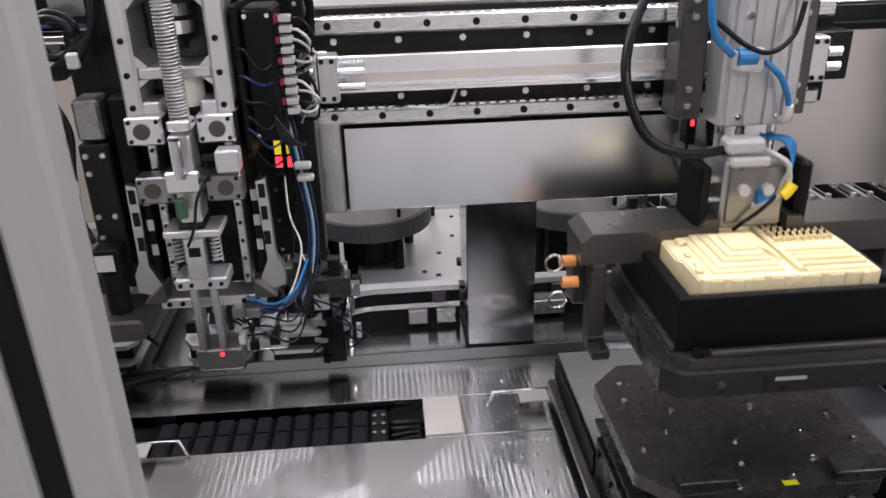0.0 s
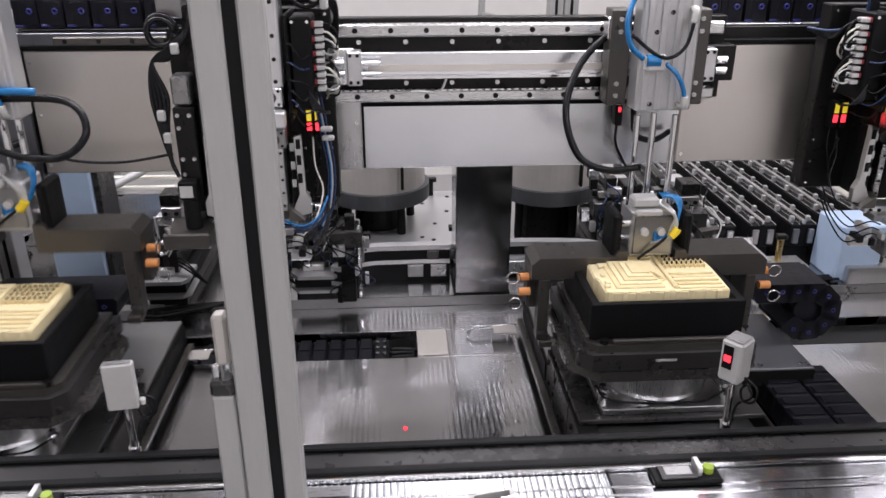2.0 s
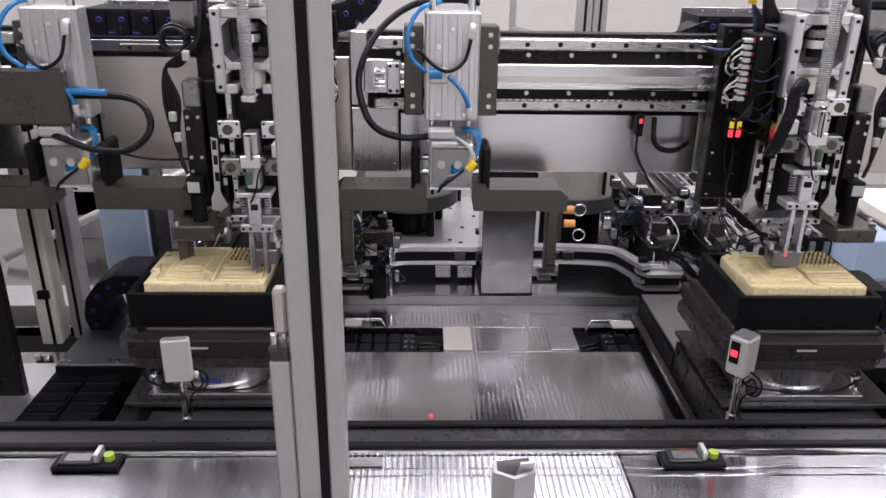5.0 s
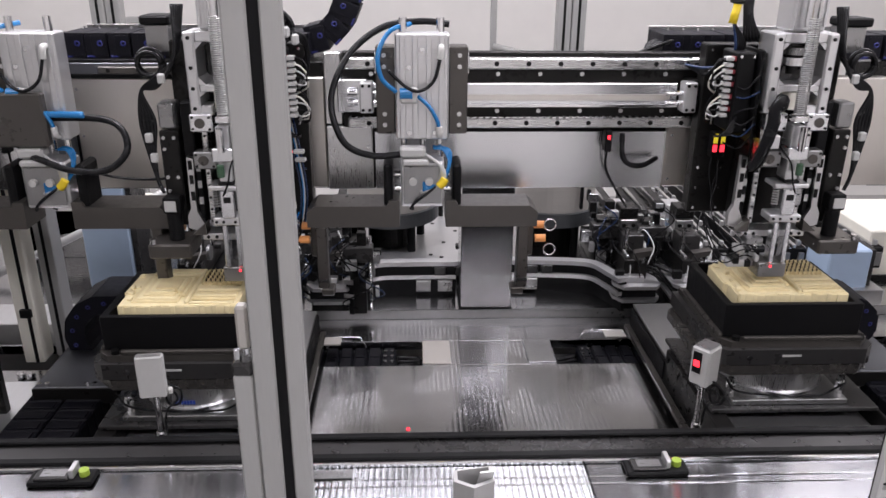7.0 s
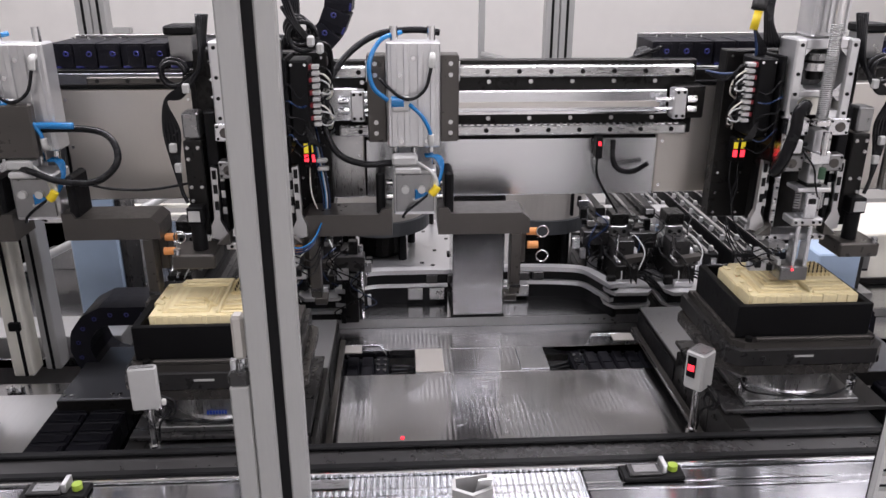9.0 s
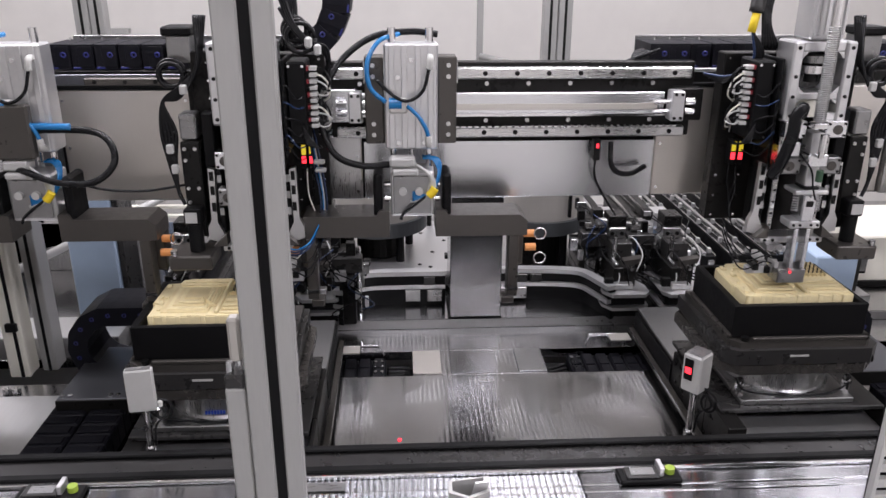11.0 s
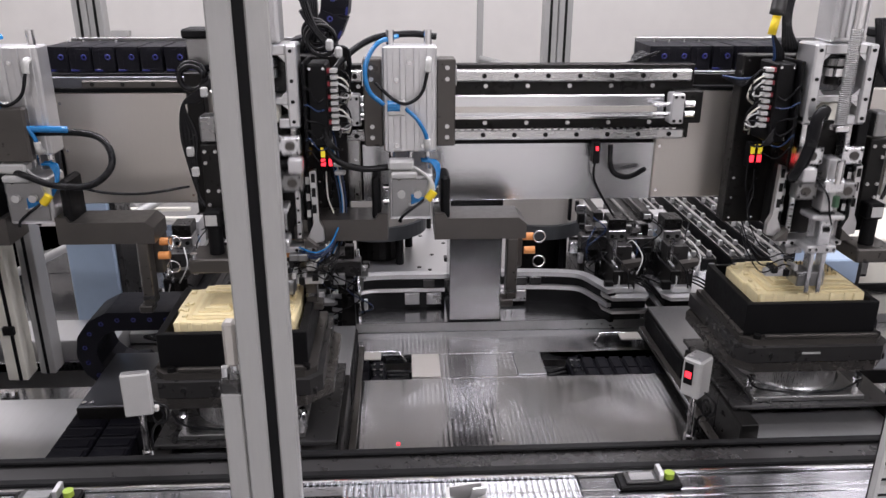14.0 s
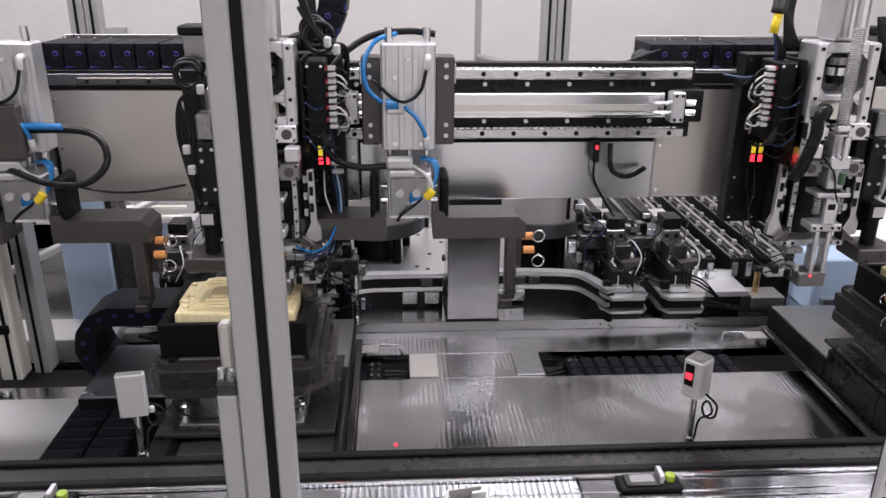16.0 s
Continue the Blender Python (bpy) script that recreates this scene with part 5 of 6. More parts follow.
for x0, y0, seed in ((-0.36, 0.36, 2), (0.3, 0.52, 3), (-0.47, 0.42, 4), (0.42, 0.5, 6)):
    t = thing("pick_unit", (x0, y0, 0.87), "small pick and place unit with valves and wires", "pick unit", "pick units")
    rnd = random.Random(seed)
    part("stand", box(BM(), -0.02, 0.02, -0.02, 0.02, 0, 0.2, 0.002), DARK, t)
    part("guide", cyl(BM(), (0.03, -0.01, 0.11), 0.006, 0.2, n=12), CHROME, t, "bright guide rod")
    part("head_block", box(BM(), -0.035, 0.04, -0.04, 0.0, 0.15, 0.19, 0.002), PALLET, t)
    for i in range(18):
        x, y, z = rnd.uniform(-0.045, 0.05), rnd.uniform(-0.05, 0.03), rnd.uniform(0.03, 0.26)
        w, h = rnd.uniform(0.004, 0.014), rnd.uniform(0.004, 0.018)
        part(("bracket", "valve", "fitting")[i % 3], box(BM(), x - w, x + w, y - w, y + w, z - h, z + h, 0.001), (ALU, BLACK, COVER, SMOKED, DARK, STEEL)[i % 6], t)
    for i in range(7):
        x, z = rnd.uniform(-0.03, 0.04), rnd.uniform(0.12, 0.25)
        part("thin_wire", tube(BM(), [(x, -0.04, z), (x + rnd.uniform(-0.04, 0.04), -0.06, z - 0.03), (x + rnd.uniform(-0.05, 0.05), -0.05, z - 0.08), (x, -0.02, z - 0.11)], 0.0017), (RUBBER, BLUEDARK, RUBBER)[i % 3], t)
tr = thing("parts_tray", (0.6, 0.42, 0.87), "long aluminium tray on a dark base with a brass post", "tray")
part("tray_plate", prism(BM(), [(-0.12, -0.02), (-0.09, -0.045), (0.1, -0.045), (0.1, 0.06), (-0.12, 0.06)], 0.052, 0.066), ALU, tr)
part("tray_edge", box(BM(), -0.11, 0.1, 0.0605, 0.07, 0.052, 0.085, 0.002), STEEL, tr)
part("tray_foot", box(BM(), -0.1, 0.09, -0.03, 0.04, 0, 0.051), SMOKED, tr)
pieces("tray_clip", box(BM(), -0.012, 0.012, 0.045, 0.06, 0.0662, 0.088, 0.002), STEEL, tr, [(-0.06 + 0.032 * k, 0, 0) for k in range(4)], "small bright clip")
part("stand_plate", box(BM(), 0.11, 0.2, -0.05, 0.02, 0.0, 0.05, 0.002), STEELV, tr)
bp = part("brass_post", cyl(BM(), (0.135, -0.01, 0.08), 0.008, 0.06, n=14), BRASS, tr, "brass post")
part("post_head", box(BM(), 0.122, 0.148, -0.02, 0.0, 0.11, 0.122, 0.002), SMOKED, bp)
cb = thing("cover_block", (0.965, 0.43, 0.87), "aluminium cover block with bolt holes", "cover")
part("block", box(BM(), -0.065, 0.065, -0.07, 0.06, 0, 0.045, 0.002), STEELV, cb)
part("back_plate", box(BM(), -0.045, 0.08, 0.0605, 0.07, 0, 0.095, 0.002), STEELV, cb, "upright steel plate")
bm = BM()
bolts(bm, [(0, 0, 0)], 0.004, 0.002, "z", 1)
pieces("bolt", bm, SMOKED, cb, [(0.0 + 0.018 * i, 0.03 * j - 0.02, 0.045) for i in range(3) for j in range(2)])
cm = thing("cream_cabinet", (1.12, 0.53, 0.87), "cream painted cabinet corner with a dark edge", "cabinet")
part("body", box(BM(), -0.05, 0.3, 0.0, 0.3, 0.0, 0.15, 0.004), CREAM, cm)
part("dark_edge", box(BM(), -0.052, 0.3, -0.012, -0.0005, 0.0, 0.018, 0.002), SMOKED, cm)
for i in range(3):
    solid("deck_cable", tube(BM(), [(0.42 + 0.01 * i, 0.42, 0.97), (0.5, 0.375 + 0.01 * i, 0.945), (0.6, 0.36, 0.905 + 0.004 * i), (0.74, 0.365 + 0.012 * i, 0.882), (0.89, 0.38 + 0.01 * i, 0.877)], 0.004), RUBBER, "black cable lying across the rear deck", "cable", group="deck cables")
    solid("deck_cable", tube(BM(), [(-0.62 + 0.01 * i, 0.33, 0.885), (-0.7, 0.31 + 0.01 * i, 0.88), (-0.8, 0.28 + 0.02 * i, 0.876), (-0.86, 0.3, 0.876)], 0.005), RUBBER, "black cable lying across the rear deck", "cable", group="deck cables")

# pale blue columns, rear stands
for x, y, z in ((-0.985, 0.42, 1.3), (0.93, 0.44, 1.02)):
    c = thing("blue_column", (x, y, 0.87), "pale blue painted square column", "column", "blue columns")
    part("shaft", box(BM(), -0.055, 0.06, -0.06, 0.06, 0.0, z - 0.87, 0.004), SKYBLUE, c)
    part("edge_strip", box(BM(), 0.061, 0.075, -0.05, 0.05, 0.0, z - 0.872), PALLET, c, "dark edge strip")

# cable chains lying in the well slots and the looped side chains


def flat_chain(at, n, label):
    t = thing("flat_chain", at, label, "cable chain", "flat chains")
    lk = BM()
    box(lk, -0.0165, 0.0165, -0.05, 0.05, 0, 0.03, 0.003)
    box(lk, -0.012, 0.012, -0.002, 0.05, 0.0302, 0.033, 0.001)
    box(lk, -0.012, 0.012, -0.05, -0.006, 0.0302, 0.033, 0.001)
    me = None
    for i in range(n):
        if me is None:
            o = part("chain_link", lk, CHAIN, t)
            me = o.data
        else:
            o = new("chain_link", me)
            o.parent = t
        o.location = (0.0345 * i, 0, 0)
    e = part("end_fitting", box(BM(), -0.075, -0.02, -0.045, 0.045, 0.0, 0.012), BLACK, t)
    bm = BM()
    for k in range(4):
        tube(bm, [(-0.02, -0.03 + 0.02 * k, 0.015), (-0.06, -0.03 + 0.015 * k, 0.012), (-0.085, -0.03 + 0.015 * k, 0.004)], 0.005)
    part("chain_cable", bm, RUBBER, t)
    bm = BM()
    for k in range(3):
        for j in range(2):
            cyl(bm, (-0.008 + 0.016 * j, -0.025 + 0.025 * k, 0.036), 0.004, 0.006, n=10)
    part("fitting_bolt", bm, CHROME, t)
    return t


flat_chain((0.2, 0.175, 0.8), 12, "black flat energy chain lying in the well slot")
fl = flat_chain((-0.28, 0.175, 0.8), 12, "black flat energy chain lying in the well slot")
fl.rotation_euler = (0, 0, math.pi)

def side_chain(at, label, s=1, R=0.078, links=8, run=4):
    """A fat looped chain beside the slide, with its flat run towards the front."""
    t = thing("side_chain", at, label, "cable chain", "side chains")
    lk = BM()
    prism(lk, [(-0.0225, -0.012), (-0.0175, -0.021), (0.0175, -0.021), (0.0225, -0.012), (0.026, 0.014), (0.02, 0.021), (-0.02, 0.021), (-0.026, 0.014)], -0.055, 0.055, "y")
    pn = BM()
    ring(pn, (0, -0.0558, 0.004), 0.0038, 0.0014, n=12)
    o = part("chain_link", lk, CHAIN, t)
    q = part("link_pin", pn, CHAINBLUE, o, "blue link pin")
    first = True
    for i in range(links + run):
        a = math.pi / 2 + s * 0.034 / R * i if i < links else None
        if a is not None:
            m = Matrix.Translation((R * math.cos(a), 0, R * math.sin(a))) @ pose(0, 0, 0, 0, -math.degrees(a) + 90, 0)
        else:
            m = pose(s * 0.034 * (i - links + 1), 0, R)
        if first:
            first = False
            o.matrix_basis = m
        else:
            c = new("chain_link", o.data)
            c.parent = t
            c.matrix_basis = m
            d = new("link_pin", q.data)
            d.parent = c
    return t


def flat_run(at, label):
    t = thing("flat_chain", at, label, "cable chain", "flat chains")
    lk = BM()
    box(lk, -0.036, 0.036, -0.0165, 0.0165, 0, 0.05, 0.003)
    box(lk, -0.03, 0.03, -0.011, 0.011, 0.0502, 0.053, 0.001)
    o = part("chain_link", lk, CHAIN, t)
    for j in range(2):
        for i in range(9):
            if i + j:
                c = new("chain_link", o.data)
                c.parent = t
                c.location = (0.076 * j, 0.0345 * i, 0)
    bm = BM()
    for k in range(8):
        cyl(bm, (-0.02 + 0.017 * k, -0.018, 0.025), 0.005, 0.012, "y", 8)
    part("cable_end", bm, BLUEDARK, t, "blue and black cable ends")
    return t


chain_l = side_chain((-0.85, 0.11, 0.96), "black energy chain loop with blue pins beside the slide", 1, 0.073, 8, 6)
chain_r = side_chain((0.625, 0.1, 0.965), "black energy chain loop with blue pins beside the slide", -1, 0.045, 6, 3)
part("side_disc", cyl(BM(), (0, 0, 0), 0.03, 0.09, "y", 32), CHAIN, chain_r, "black side of the loop")
run_l = flat_run((-0.895, -0.33, 0.85), "black double energy chain on the well floor")
run_r = flat_run((0.5, -0.35, 0.85), "black double energy chain on the well floor")

# ---- frame posts, door and front fittings ----
po = thing("door_post", (-0.3565, -0.73, 0), "light grey aluminium door post with black slot", "post")
for x0, x1 in ((-0.029, -0.0055), (0.0055, 0.0255)):
    part("flange", box(BM(), x0, x1, -0.02, -0.004, 0.0, 2.4, 0.002), PROFILE, po)
part("slot", box(BM(), -0.0055, 0.0055, -0.016, -0.005, 0.0, 2.4, 0), BLACK, po, "black slot seal")
part("rear_web", box(BM(), -0.02, 0.016, -0.0038, 0.02, 0.0, 2.4, 0.002), PROFILE, po)
la = thing("door_switch", (-0.394, -0.735, 1.0525), "grey door switch on an aluminium bracket", "door switch")
part("bracket", box(BM(), -0.014, 0.007, -0.012, 0.012, 0.0, 0.275, 0.002), PROFILE, la)
part("actuator", box(BM(), -0.014, 0.008, -0.014, 0.014, 0.2755, 0.292, 0.003), PALLET, la)
pieces("switch_pin", cyl(BM(), (0, 0, 0.298), 0.004, 0.012, n=10), CHROME, la, [(-0.008, -0.004, 0), (0.0, 0.003, 0)])
part("switch_plate", box(BM(), -0.007, 0.006, -0.008, 0.008, 0.305, 0.355, 0.003), DRUM, la)

cap = thing("corner_bracket", (-0.15, -0.735, 1.0525), "square aluminium corner bracket on the front shelf", "bracket")
prf = [(-0.022, -0.02), (0.0, -0.032), (0.024, -0.02), (0.024, 0.008), (-0.022, 0.0)]
for (ax, ay), (bx2, by2) in zip(prf, prf[1:] + prf[:1]):
    part("shell_wall", prism(BM(), [(ax, ay), (bx2, by2), (bx2 * 0.8, by2 * 0.8 - 0.001), (ax * 0.8, ay * 0.8 - 0.001)], 0, 0.142), PROFILE, cap)
# dark solid fill stands in for the shade inside the bracket
part("core", prism(BM(), [(x * 0.79, y * 0.79 - 0.001) for x, y in prf], 0, 0.118), SMOKED, cap, "dark fill for the shaded hollow")
part("bent_flap", prism(BM(), [(0.002, 0.125), (0.018, 0.125), (0.024, 0.152), (0.008, 0.15)], -0.016, -0.0135, "y"), ALU, cap, "bent bright flap")
part("cap_bolt", cyl(BM(), (0.006, -0.012, 0.122), 0.005, 0.01, n=10), CHROME, cap)


def reader(at, yaw, label, lit):
    t = thing("code_reader", at, label, "sensor", "code readers")
    t.rotation_euler = (0, 0, radians(yaw))
    p = part("post", cyl(BM(), (0, 0, 0.037), 0.005, 0.08, n=14), CHROME, t, "bright round post")
    part("collar", cyl(BM(), (0, 0, -0.01), 0.008, 0.02, n=14), CHROME, t)
    if not lit:
        h = part("housing", box(BM(), -0.0195, 0.0195, -0.0175, -0.004, 0.07, 0.138, 0.002), WHITE, t, "flat white plastic housing")
        part("side_plug", box(BM(), 0.0197, 0.027, -0.014, -0.006, 0.072, 0.082, 0.002), CLEARGREY, h, "pale side plug")
        part("top_frame", box(BM(), -0.017, 0.017, -0.015, -0.006, 0.1382, 0.139, 0.0003), COVER, h)
    else:
        h = part("housing", box(BM(), -0.0155, 0.0155, -0.0175, 0.0175, 0.074, 0.137, 0.003), WHITE, t, "white plastic housing")
        part("top_frame", box(BM(), -0.013, 0.013, -0.015, 0.015, 0.1372, 0.1385, 0.0005), COVER, h)
        part("window", box(BM(), -0.011, 0.003, -0.0187, -0.0178, 0.095, 0.13, 0), BLACK, h, "dark window")
        part("lamp", box(BM(), -0.009, 0.001, -0.0195, -0.0189, 0.106, 0.116, 0), REDGLOW, h, "red lit window")
    part("wire", tube(BM(), [(0.01, 0.005, 0.078), (0.022, 0.0, 0.08), (0.036, 0.0, 0.07), (0.034, 0, 0.05), (0.02, 0, 0.045), (0.014, 0, 0.06), (0.022, 0, 0.072), (0.03, 0, 0.055), (0.012, 0, 0.035), (0.008, 0, 0.0)], 0.0018), RUBBER, t, "thin black wire loop")
    return t


reader((0.225, -0.452, 1.062), -50, "white code reader with red lit window on a post", True)
reader((-0.603, -0.455, 1.062), 8, "white code reader on a bright post", False)

for x in (0.13, -0.71):
    t = thing("light_sensor_box", (x, -0.552, 1.0525), "black frame with glass window and green button", "sensor box", "sensor boxes")
    part("frame", box(BM(), -0.045, 0.045, -0.02, 0.013, 0, 0.008, 0.002), BLACK, t)
    part("window", box(BM(), -0.036, 0.012, -0.016, 0.009, 0.0082, 0.012, 0.002), PALLET, t, "grey bezel")
    part("lens", box(BM(), -0.028, 0.006, -0.011, 0.005, 0.0122, 0.0128, 0.0002), COVER, t, "frosted window")
    part("latch", box(BM(), 0.012, 0.019, -0.012, 0.012, 0.0082, 0.022, 0.001), ALU, t)
    part("button", cyl(BM(), (0.03, -0.002, 0.012), 0.007, 0.009, n=16), GREENBTN, t, "green button")

# slotted guard panel beside the front shelf
gp = thing("slotted_panel", (0.318, -0.75, 1.0525), "light grey slotted guard panel", "panel")
pieces("panel_bar", box(BM(), 0.0062, 0.05, -0.004, 0.004, 0.0, 0.0115, 0), WHITE, gp, [(0, 0, 0.0215 * k) for k in range(27)])
part("panel_edge", box(BM(), 0.0, 0.006, -0.005, 0.005, 0.0, 0.6, 0.001), WHITE, gp)
part("panel_side", box(BM(), 0.0502, 0.2, -0.005, 0.005, 0.0, 0.6, 0.001), WHITE, gp)
part("panel_back", box(BM(), 0.001, 0.2, 0.0055, 0.008, 0.0, 0.6, 0), BLACK, gp)

# rear profile frame and side enclosure
for x in (-1.23, 0.32):
    t = thing("frame_post", (x, 1.25, 0), "grey aluminium profile post", "post", "frame posts")
    for k in range(2):
        part("flange", box(BM(), -0.05 + 0.05 * k, -0.003 + 0.05 * k, -0.025, 0.025, 0.06, 2.4, 0.003), PROFILE, t)
        part("slot", box(BM(), -0.031 + 0.05 * k, -0.022 + 0.05 * k, -0.0262, -0.0252, 0.06, 2.4, 0), SMOKED, t)
t = thing("frame_post", (0.075, 1.45, 0), "slim grey aluminium profile post", "post", "frame posts")
part("flange", box(BM(), -0.01, 0.012, -0.012, 0.012, 0.06, 2.4, 0.002), PROFILE, t)
part("cross_bar", tube(BM(), [(0.0, -0.02, 1.42), (0.25, -0.12, 1.37)], 0.012, smooth=False), PROFILE, t)
t = thing("frame_beam", (0, 1.3, 2.4), "aluminium profile roof frame", "frame")
part("rear_beam", box(BM(), -2.2, 2.2, -0.04, 0.04, 0, 0.08), PROFILE, t)
part("front_beam", box(BM(), -2.2, 2.2, -2.07, -1.99, 0, 0.08), PROFILE, t)
sd = thing("side_guard", (-1.05, 0.2, 0.845), "aluminium side guard with dark panel and cream post", "guard")
part("guard_post", box(BM(), -0.015, 0.02, -0.02, 0.03, 0.0, 0.7, 0.002), PROFILE, sd)
part("post_slot", box(BM(), -0.001, 0.006, -0.0212, -0.0202, 0.0, 0.7, 0), BLACK, sd)
part("cream_post", box(BM(), -0.075, -0.03, -0.05, 0.0, 0.0, 0.7, 0.002), CREAM, sd)
part("cream_slot", box(BM(), -0.05, -0.042, -0.0512, -0.0502, 0.0, 0.7, 0), BLACK, sd)
part("hinge", box(BM(), -0.06, -0.035, -0.062, -0.0515, 0.12, 0.14), BLACK, sd)
part("dark_panel", box(BM(), -0.2, -0.012, -0.27, -0.25, 0.0, 0.6, 0.002), DARK, sd)
part("floor_rail", box(BM(), 0.021, 0.25, 0.12, 0.15, 0.002, 0.03, 0.002), PROFILE, sd)
part("foot_bolts", bolts(BM(), [(-0.05, -0.12, 0.002), (-0.03, -0.12, 0.002)], 0.01, 0.012, "z", 1), CHROME, sd)

rk = thing("rear_rack", (-1.2, 0.85, 0.87), "pale slatted rack behind the columns", "rack")
for k in range(9):
    part("slat", box(BM(), -0.2, 0.35, -0.1 + 0.03 * k, -0.095 + 0.03 * k + 0.012, 0.16 + 0.02 * k, 0.17 + 0.02 * k), CREAM, rk)
part("stand", box(BM(), -0.2, 0.35, -0.1, 0.2, 0, 0.15), DECK, rk)
part("rail", tube(BM(), [(-0.2, -0.3, 0.02), (0.35, -0.05, 0.25)], 0.012, smooth=False), PROFILE, rk)
ob = solid("wall_box", box(BM(), -1.85, -1.75, 3.15, 3.2, 1.35, 1.38), WHITE, "pale cover strip on the hall wall", "wall box")


# ---- what moves ----
def motions():
    def rows(base, keys):
        return [(t, pose(base[0] + x, base[1] + y, base[2] + z)) for t, x, y, z in keys]

    slide_r = [(0, 0, 0), (3.3, 0, 0), (4.7, 0.231, 0.02), (6.05, 0.236, 0.02), (6.4, 0.274, 0.035), (7.0, 0.275, 0.035), (7.5, 0.267, 0.035), (8.0, 0.261, 0.035), (8.2, 0.262, 0.037),
               (8.5, 0.301, 0.045), (8.8, 0.316, 0.045), (9.2, 0.317, 0.046), (11.2, 0.32, 0.06), (11.5, 0.352, 0.07), (12, 0.354, 0.07), (12.5, 0.36, 0.07), (13, 0.36, 0.08), (13.6, 0.36, 0.08),
               (14.0, 0.352, 0.08), (14.2, 0.37, 0.08), (14.4, 0.5, 0.078), (14.5, 0.595, 0.075), (14.75, 0.665, 0.07), (16, 0.672, 0.07)]
    walk(table_r, rows((0.205, -0.15, 0.845), [(t, x, y, 0) for t, x, y in slide_r]))
    walk(carrier_r, rows((0.205, -0.16, 1.05), [(0, -0.005, 0, 0.134), (0.2, 0, 0, 0.105), (0.5, 0, 0, 0.064), (0.8, 0, 0, 0.012), (0.9, 0, 0, 0)] + [(t, x, y, 0) for t, x, y in slide_r[1:]]))
    slide_l = [(0, 0.055, -0.08), (1.8, 0.055, -0.08), (2.0, 0.07, -0.07), (2.2, 0.14, -0.035), (2.5, 0.237, 0), (2.8, 0.308, 0), (3.0, 0.315, 0.005), (5.5, 0.321, 0.03), (6.0, 0.32, 0.022), (6.5, 0.32, 0.012), (7.0, 0.32, 0.01), (7.55, 0.321, 0), (7.7, 0.338, 0), (8.0, 0.385, 0.002), (8.5, 0.387, 0), (9, 0.387, 0.013), (9.2, 0.387, 0.015), (11.25, 0.39, 0.02), (11.5, 0.431, 0.025), (12, 0.434, 0.024), (12.5, 0.434, 0.015), (13, 0.433, 0.005), (13.5, 0.434, 0.003), (14, 0.442, 0.003), (14.5, 0.442, 0.012), (15, 0.442, 0.025), (15.5, 0.44, 0.033), (16, 0.442, 0.038)]
    walk(table_l, rows((-0.945, -0.15, 0.845), [(t, x, y, 0) for t, x, y in slide_l]))
    walk(carrier_l, rows((-0.945, -0.16, 1.05), [(t, x, y, 0) for t, x, y in slide_l]))
    walk(grip_m, rows((0.205, 0, 1.305), [(0, -0.005, 0, 0), (0.3, 0, 0, 0), (3.3, 0, 0, 0), (4.9, -0.405, 0, 0), (16, -0.405, 0, 0)]))
    walk(grip_m_block, [(t, pose(0, 0, z)) for t, z in ((0, 0), (0.2, -0.029), (0.5, -0.067), (0.8, -0.122), (0.95, -0.134), (2.6, -0.134), (2.75, -0.115), (3.0, -0.072), (3.2, -0.044), (3.5, 0), (16, 0))])
    walk(grip_l, rows((-0.868, 0, 1.305), [(0, -0.02, 0, 0), (1.5, -0.02, 0, 0), (2.2, 0, 0, 0), (16, 0, 0, 0)]))
    walk(grip_l_block, [(t, pose(0, 0, z)) for t, z in ((0, -0.17), (1.5, -0.165), (2.0, -0.06), (2.4, -0.005), (2.5, 0), (16, 0))])
    walk(grip_r, rows((1.3, 0, 1.305), [(0, 0, 0, 0), (5.3, 0, 0, 0), (7.5, -0.33, 0, 0), (16, -0.33, 0, 0)]))
    walk(grip_r_block, [(t, pose(0, 0, z)) for t, z in ((0, 0), (7.0, 0), (8.0, -0.03), (14.7, -0.03), (15.2, -0.13), (16, -0.14))])
    walk(run_r, rows((0.5, -0.35, 0.85), [(t, x, 0, 0) for t, x, y in slide_r]))
    walk(run_l, rows((-0.895, -0.33, 0.85), [(t, x - 0.387, 0, 0) for t, x, y in slide_l]))
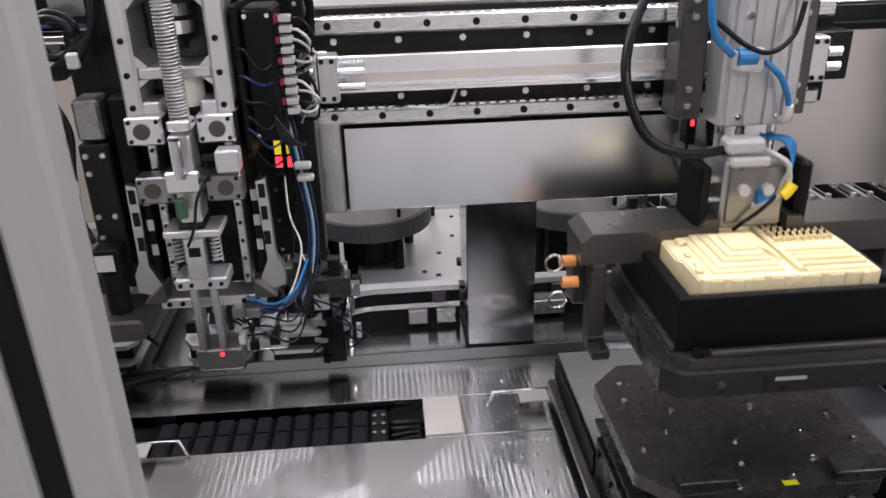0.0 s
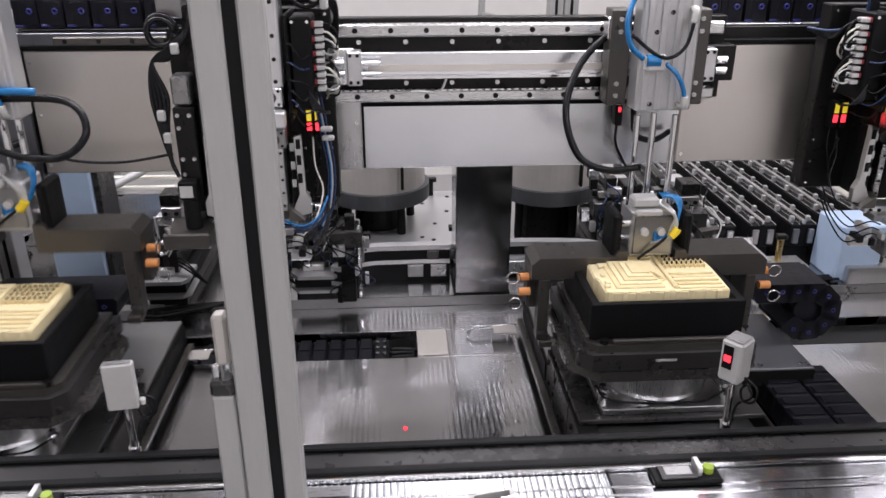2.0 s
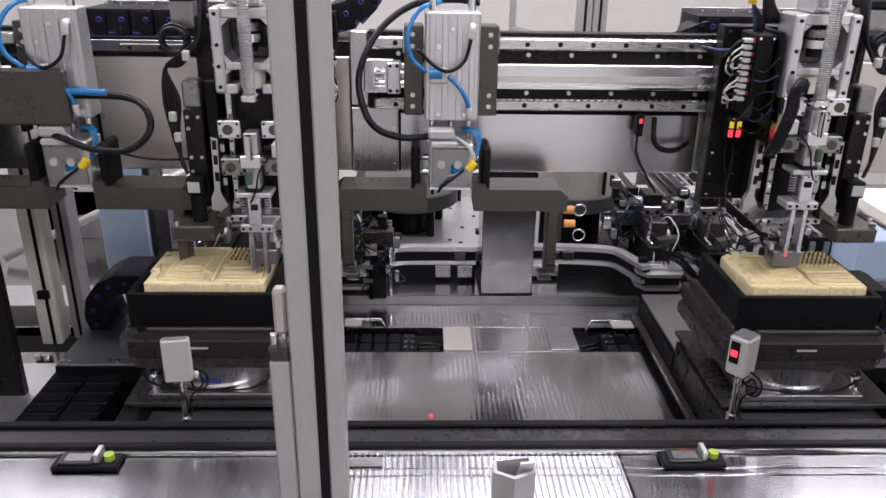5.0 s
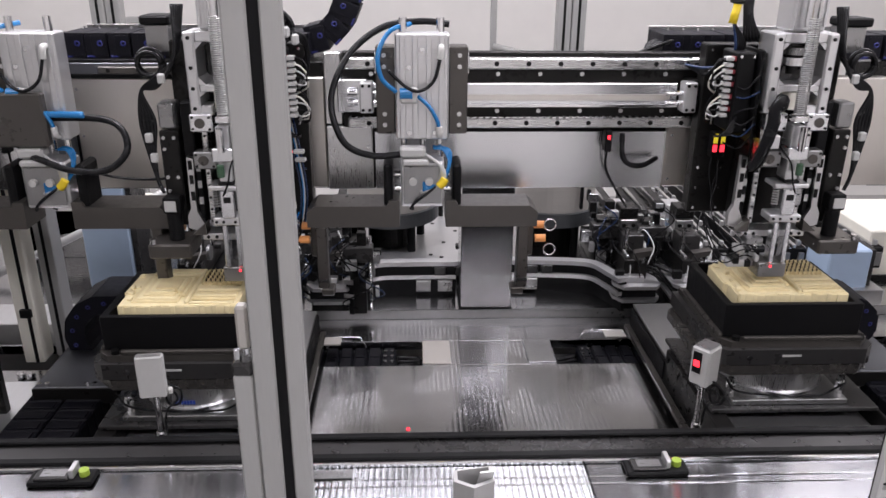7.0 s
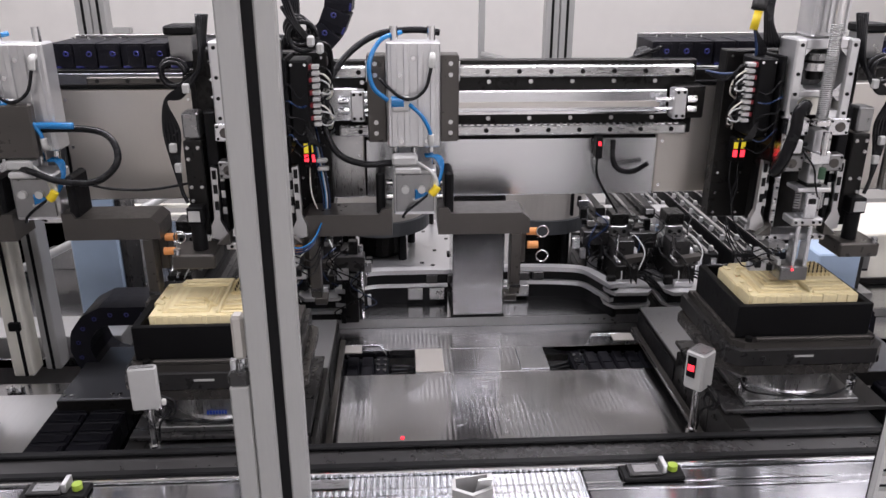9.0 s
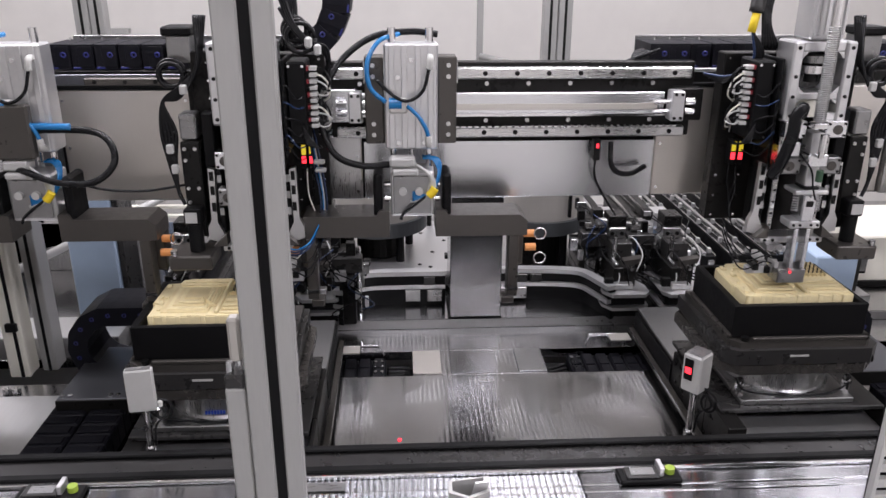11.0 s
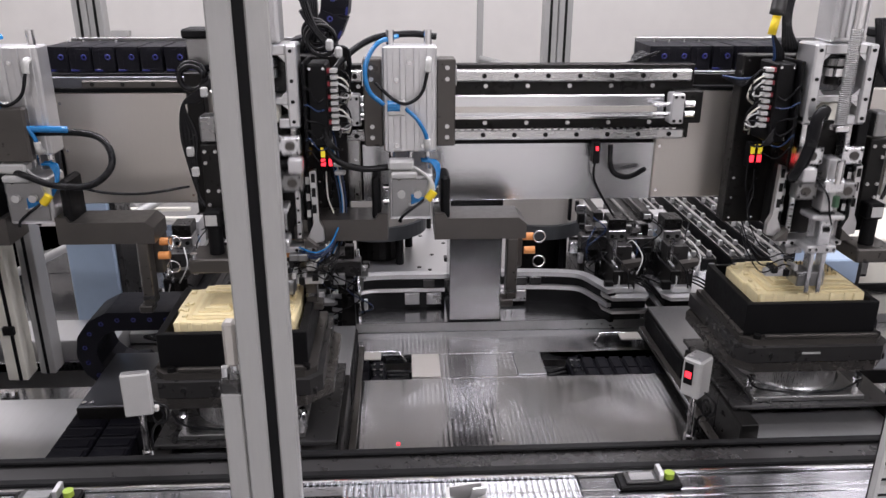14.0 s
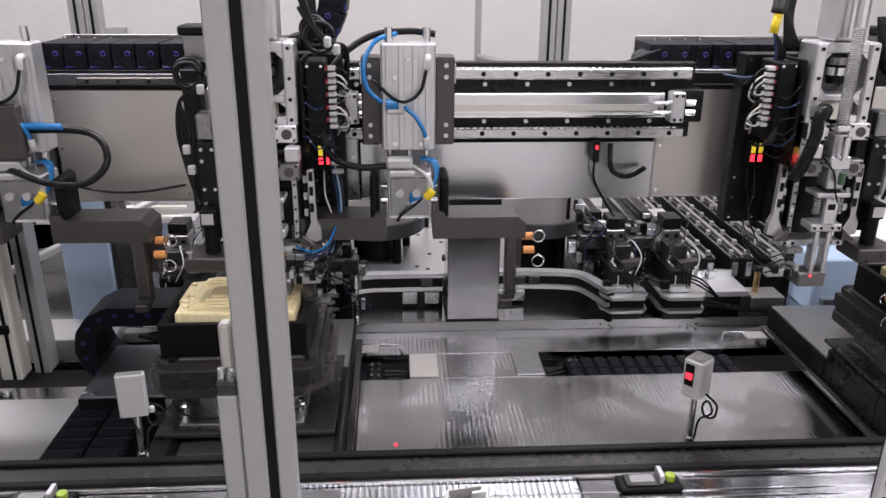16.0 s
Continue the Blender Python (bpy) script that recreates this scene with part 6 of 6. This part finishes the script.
    lifts = {grip_m_cable: ((0, 0), (0.2, -0.016), (0.5, -0.036), (0.95, -0.07), (2.6, -0.07), (3.0, -0.04), (3.5, 0), (16, 0)), grip_r_cable: ((0, 0), (14.7, -0.015), (15.2, -0.06), (16, -0.07)), grip_l_cable: ((0, -0.07), (1.0, -0.07), (2.2, 0), (16, 0))}
    for cable, keys in lifts.items():
        walk(cable, [(t, pose(0, 0, z)) for t, z in keys])
    walk(chain_r, rows((0.625, 0.1, 0.965), [(t, 0.5 * x, 0.5 * y, 0) for t, x, y in slide_r]))
    walk(chain_l, rows((-0.85, 0.11, 0.96), [(t, 0.5 * x - 0.194, 0.5 * y, 0) for t, x, y in slide_l]))
    walk(head_l, rows((-0.447, 0, 1.305), [(0, 0, 0, 0), (1.8, 0, 0, 0), (2.5, -0.08, 0, 0), (2.8, -0.087, 0, 0), (7.6, -0.087, 0, 0), (7.95, -0.031, 0, 0), (9.2, -0.031, 0, 0), (11.2, -0.031, 0, 0), (11.5, 0.007, 0, 0), (16, 0.007, 0, 0)]))
    walk(head_r, rows((0.62, 0, 1.305), [(0, 0, 0, 0), (3.2, 0, 0, 0), (5.0, -0.214, 0, 0), (6.1, -0.214, 0, 0), (6.4, -0.178, 0, 0), (8.15, -0.178, 0, 0), (8.5, -0.136, 0, 0), (8.8, -0.12, 0, 0), (11.2, -0.12, 0, 0), (11.5, -0.084, 0, 0), (16, -0.084, 0, 0)]))
    STROKES_L = [3.2, 3.8, 4.4, 5.0, 5.6, 6.2, 6.85, 7.5, 8.5, 9.2, 9.8, 10.4, 11.0, 11.7, 12.3, 12.9, 13.5, 14.1, 14.7, 15.3]
    STROKES_R = [5.35, 5.97, 6.8, 7.55, 8.2, 9.2, 9.85, 10.6, 12.08, 12.7, 13.35, 14.03]
    for slide, hits in ((head_l_slide, STROKES_L), (head_r_slide, STROKES_R)):
        keys = [(0, 0)]
        for h in hits:
            keys += [(h - 0.15, 0), (h, -0.046), (h + 0.15, 0)]
        walk(slide, [(t, pose(0, 0, z)) for t, z in keys + [(16, 0)]])


motions()
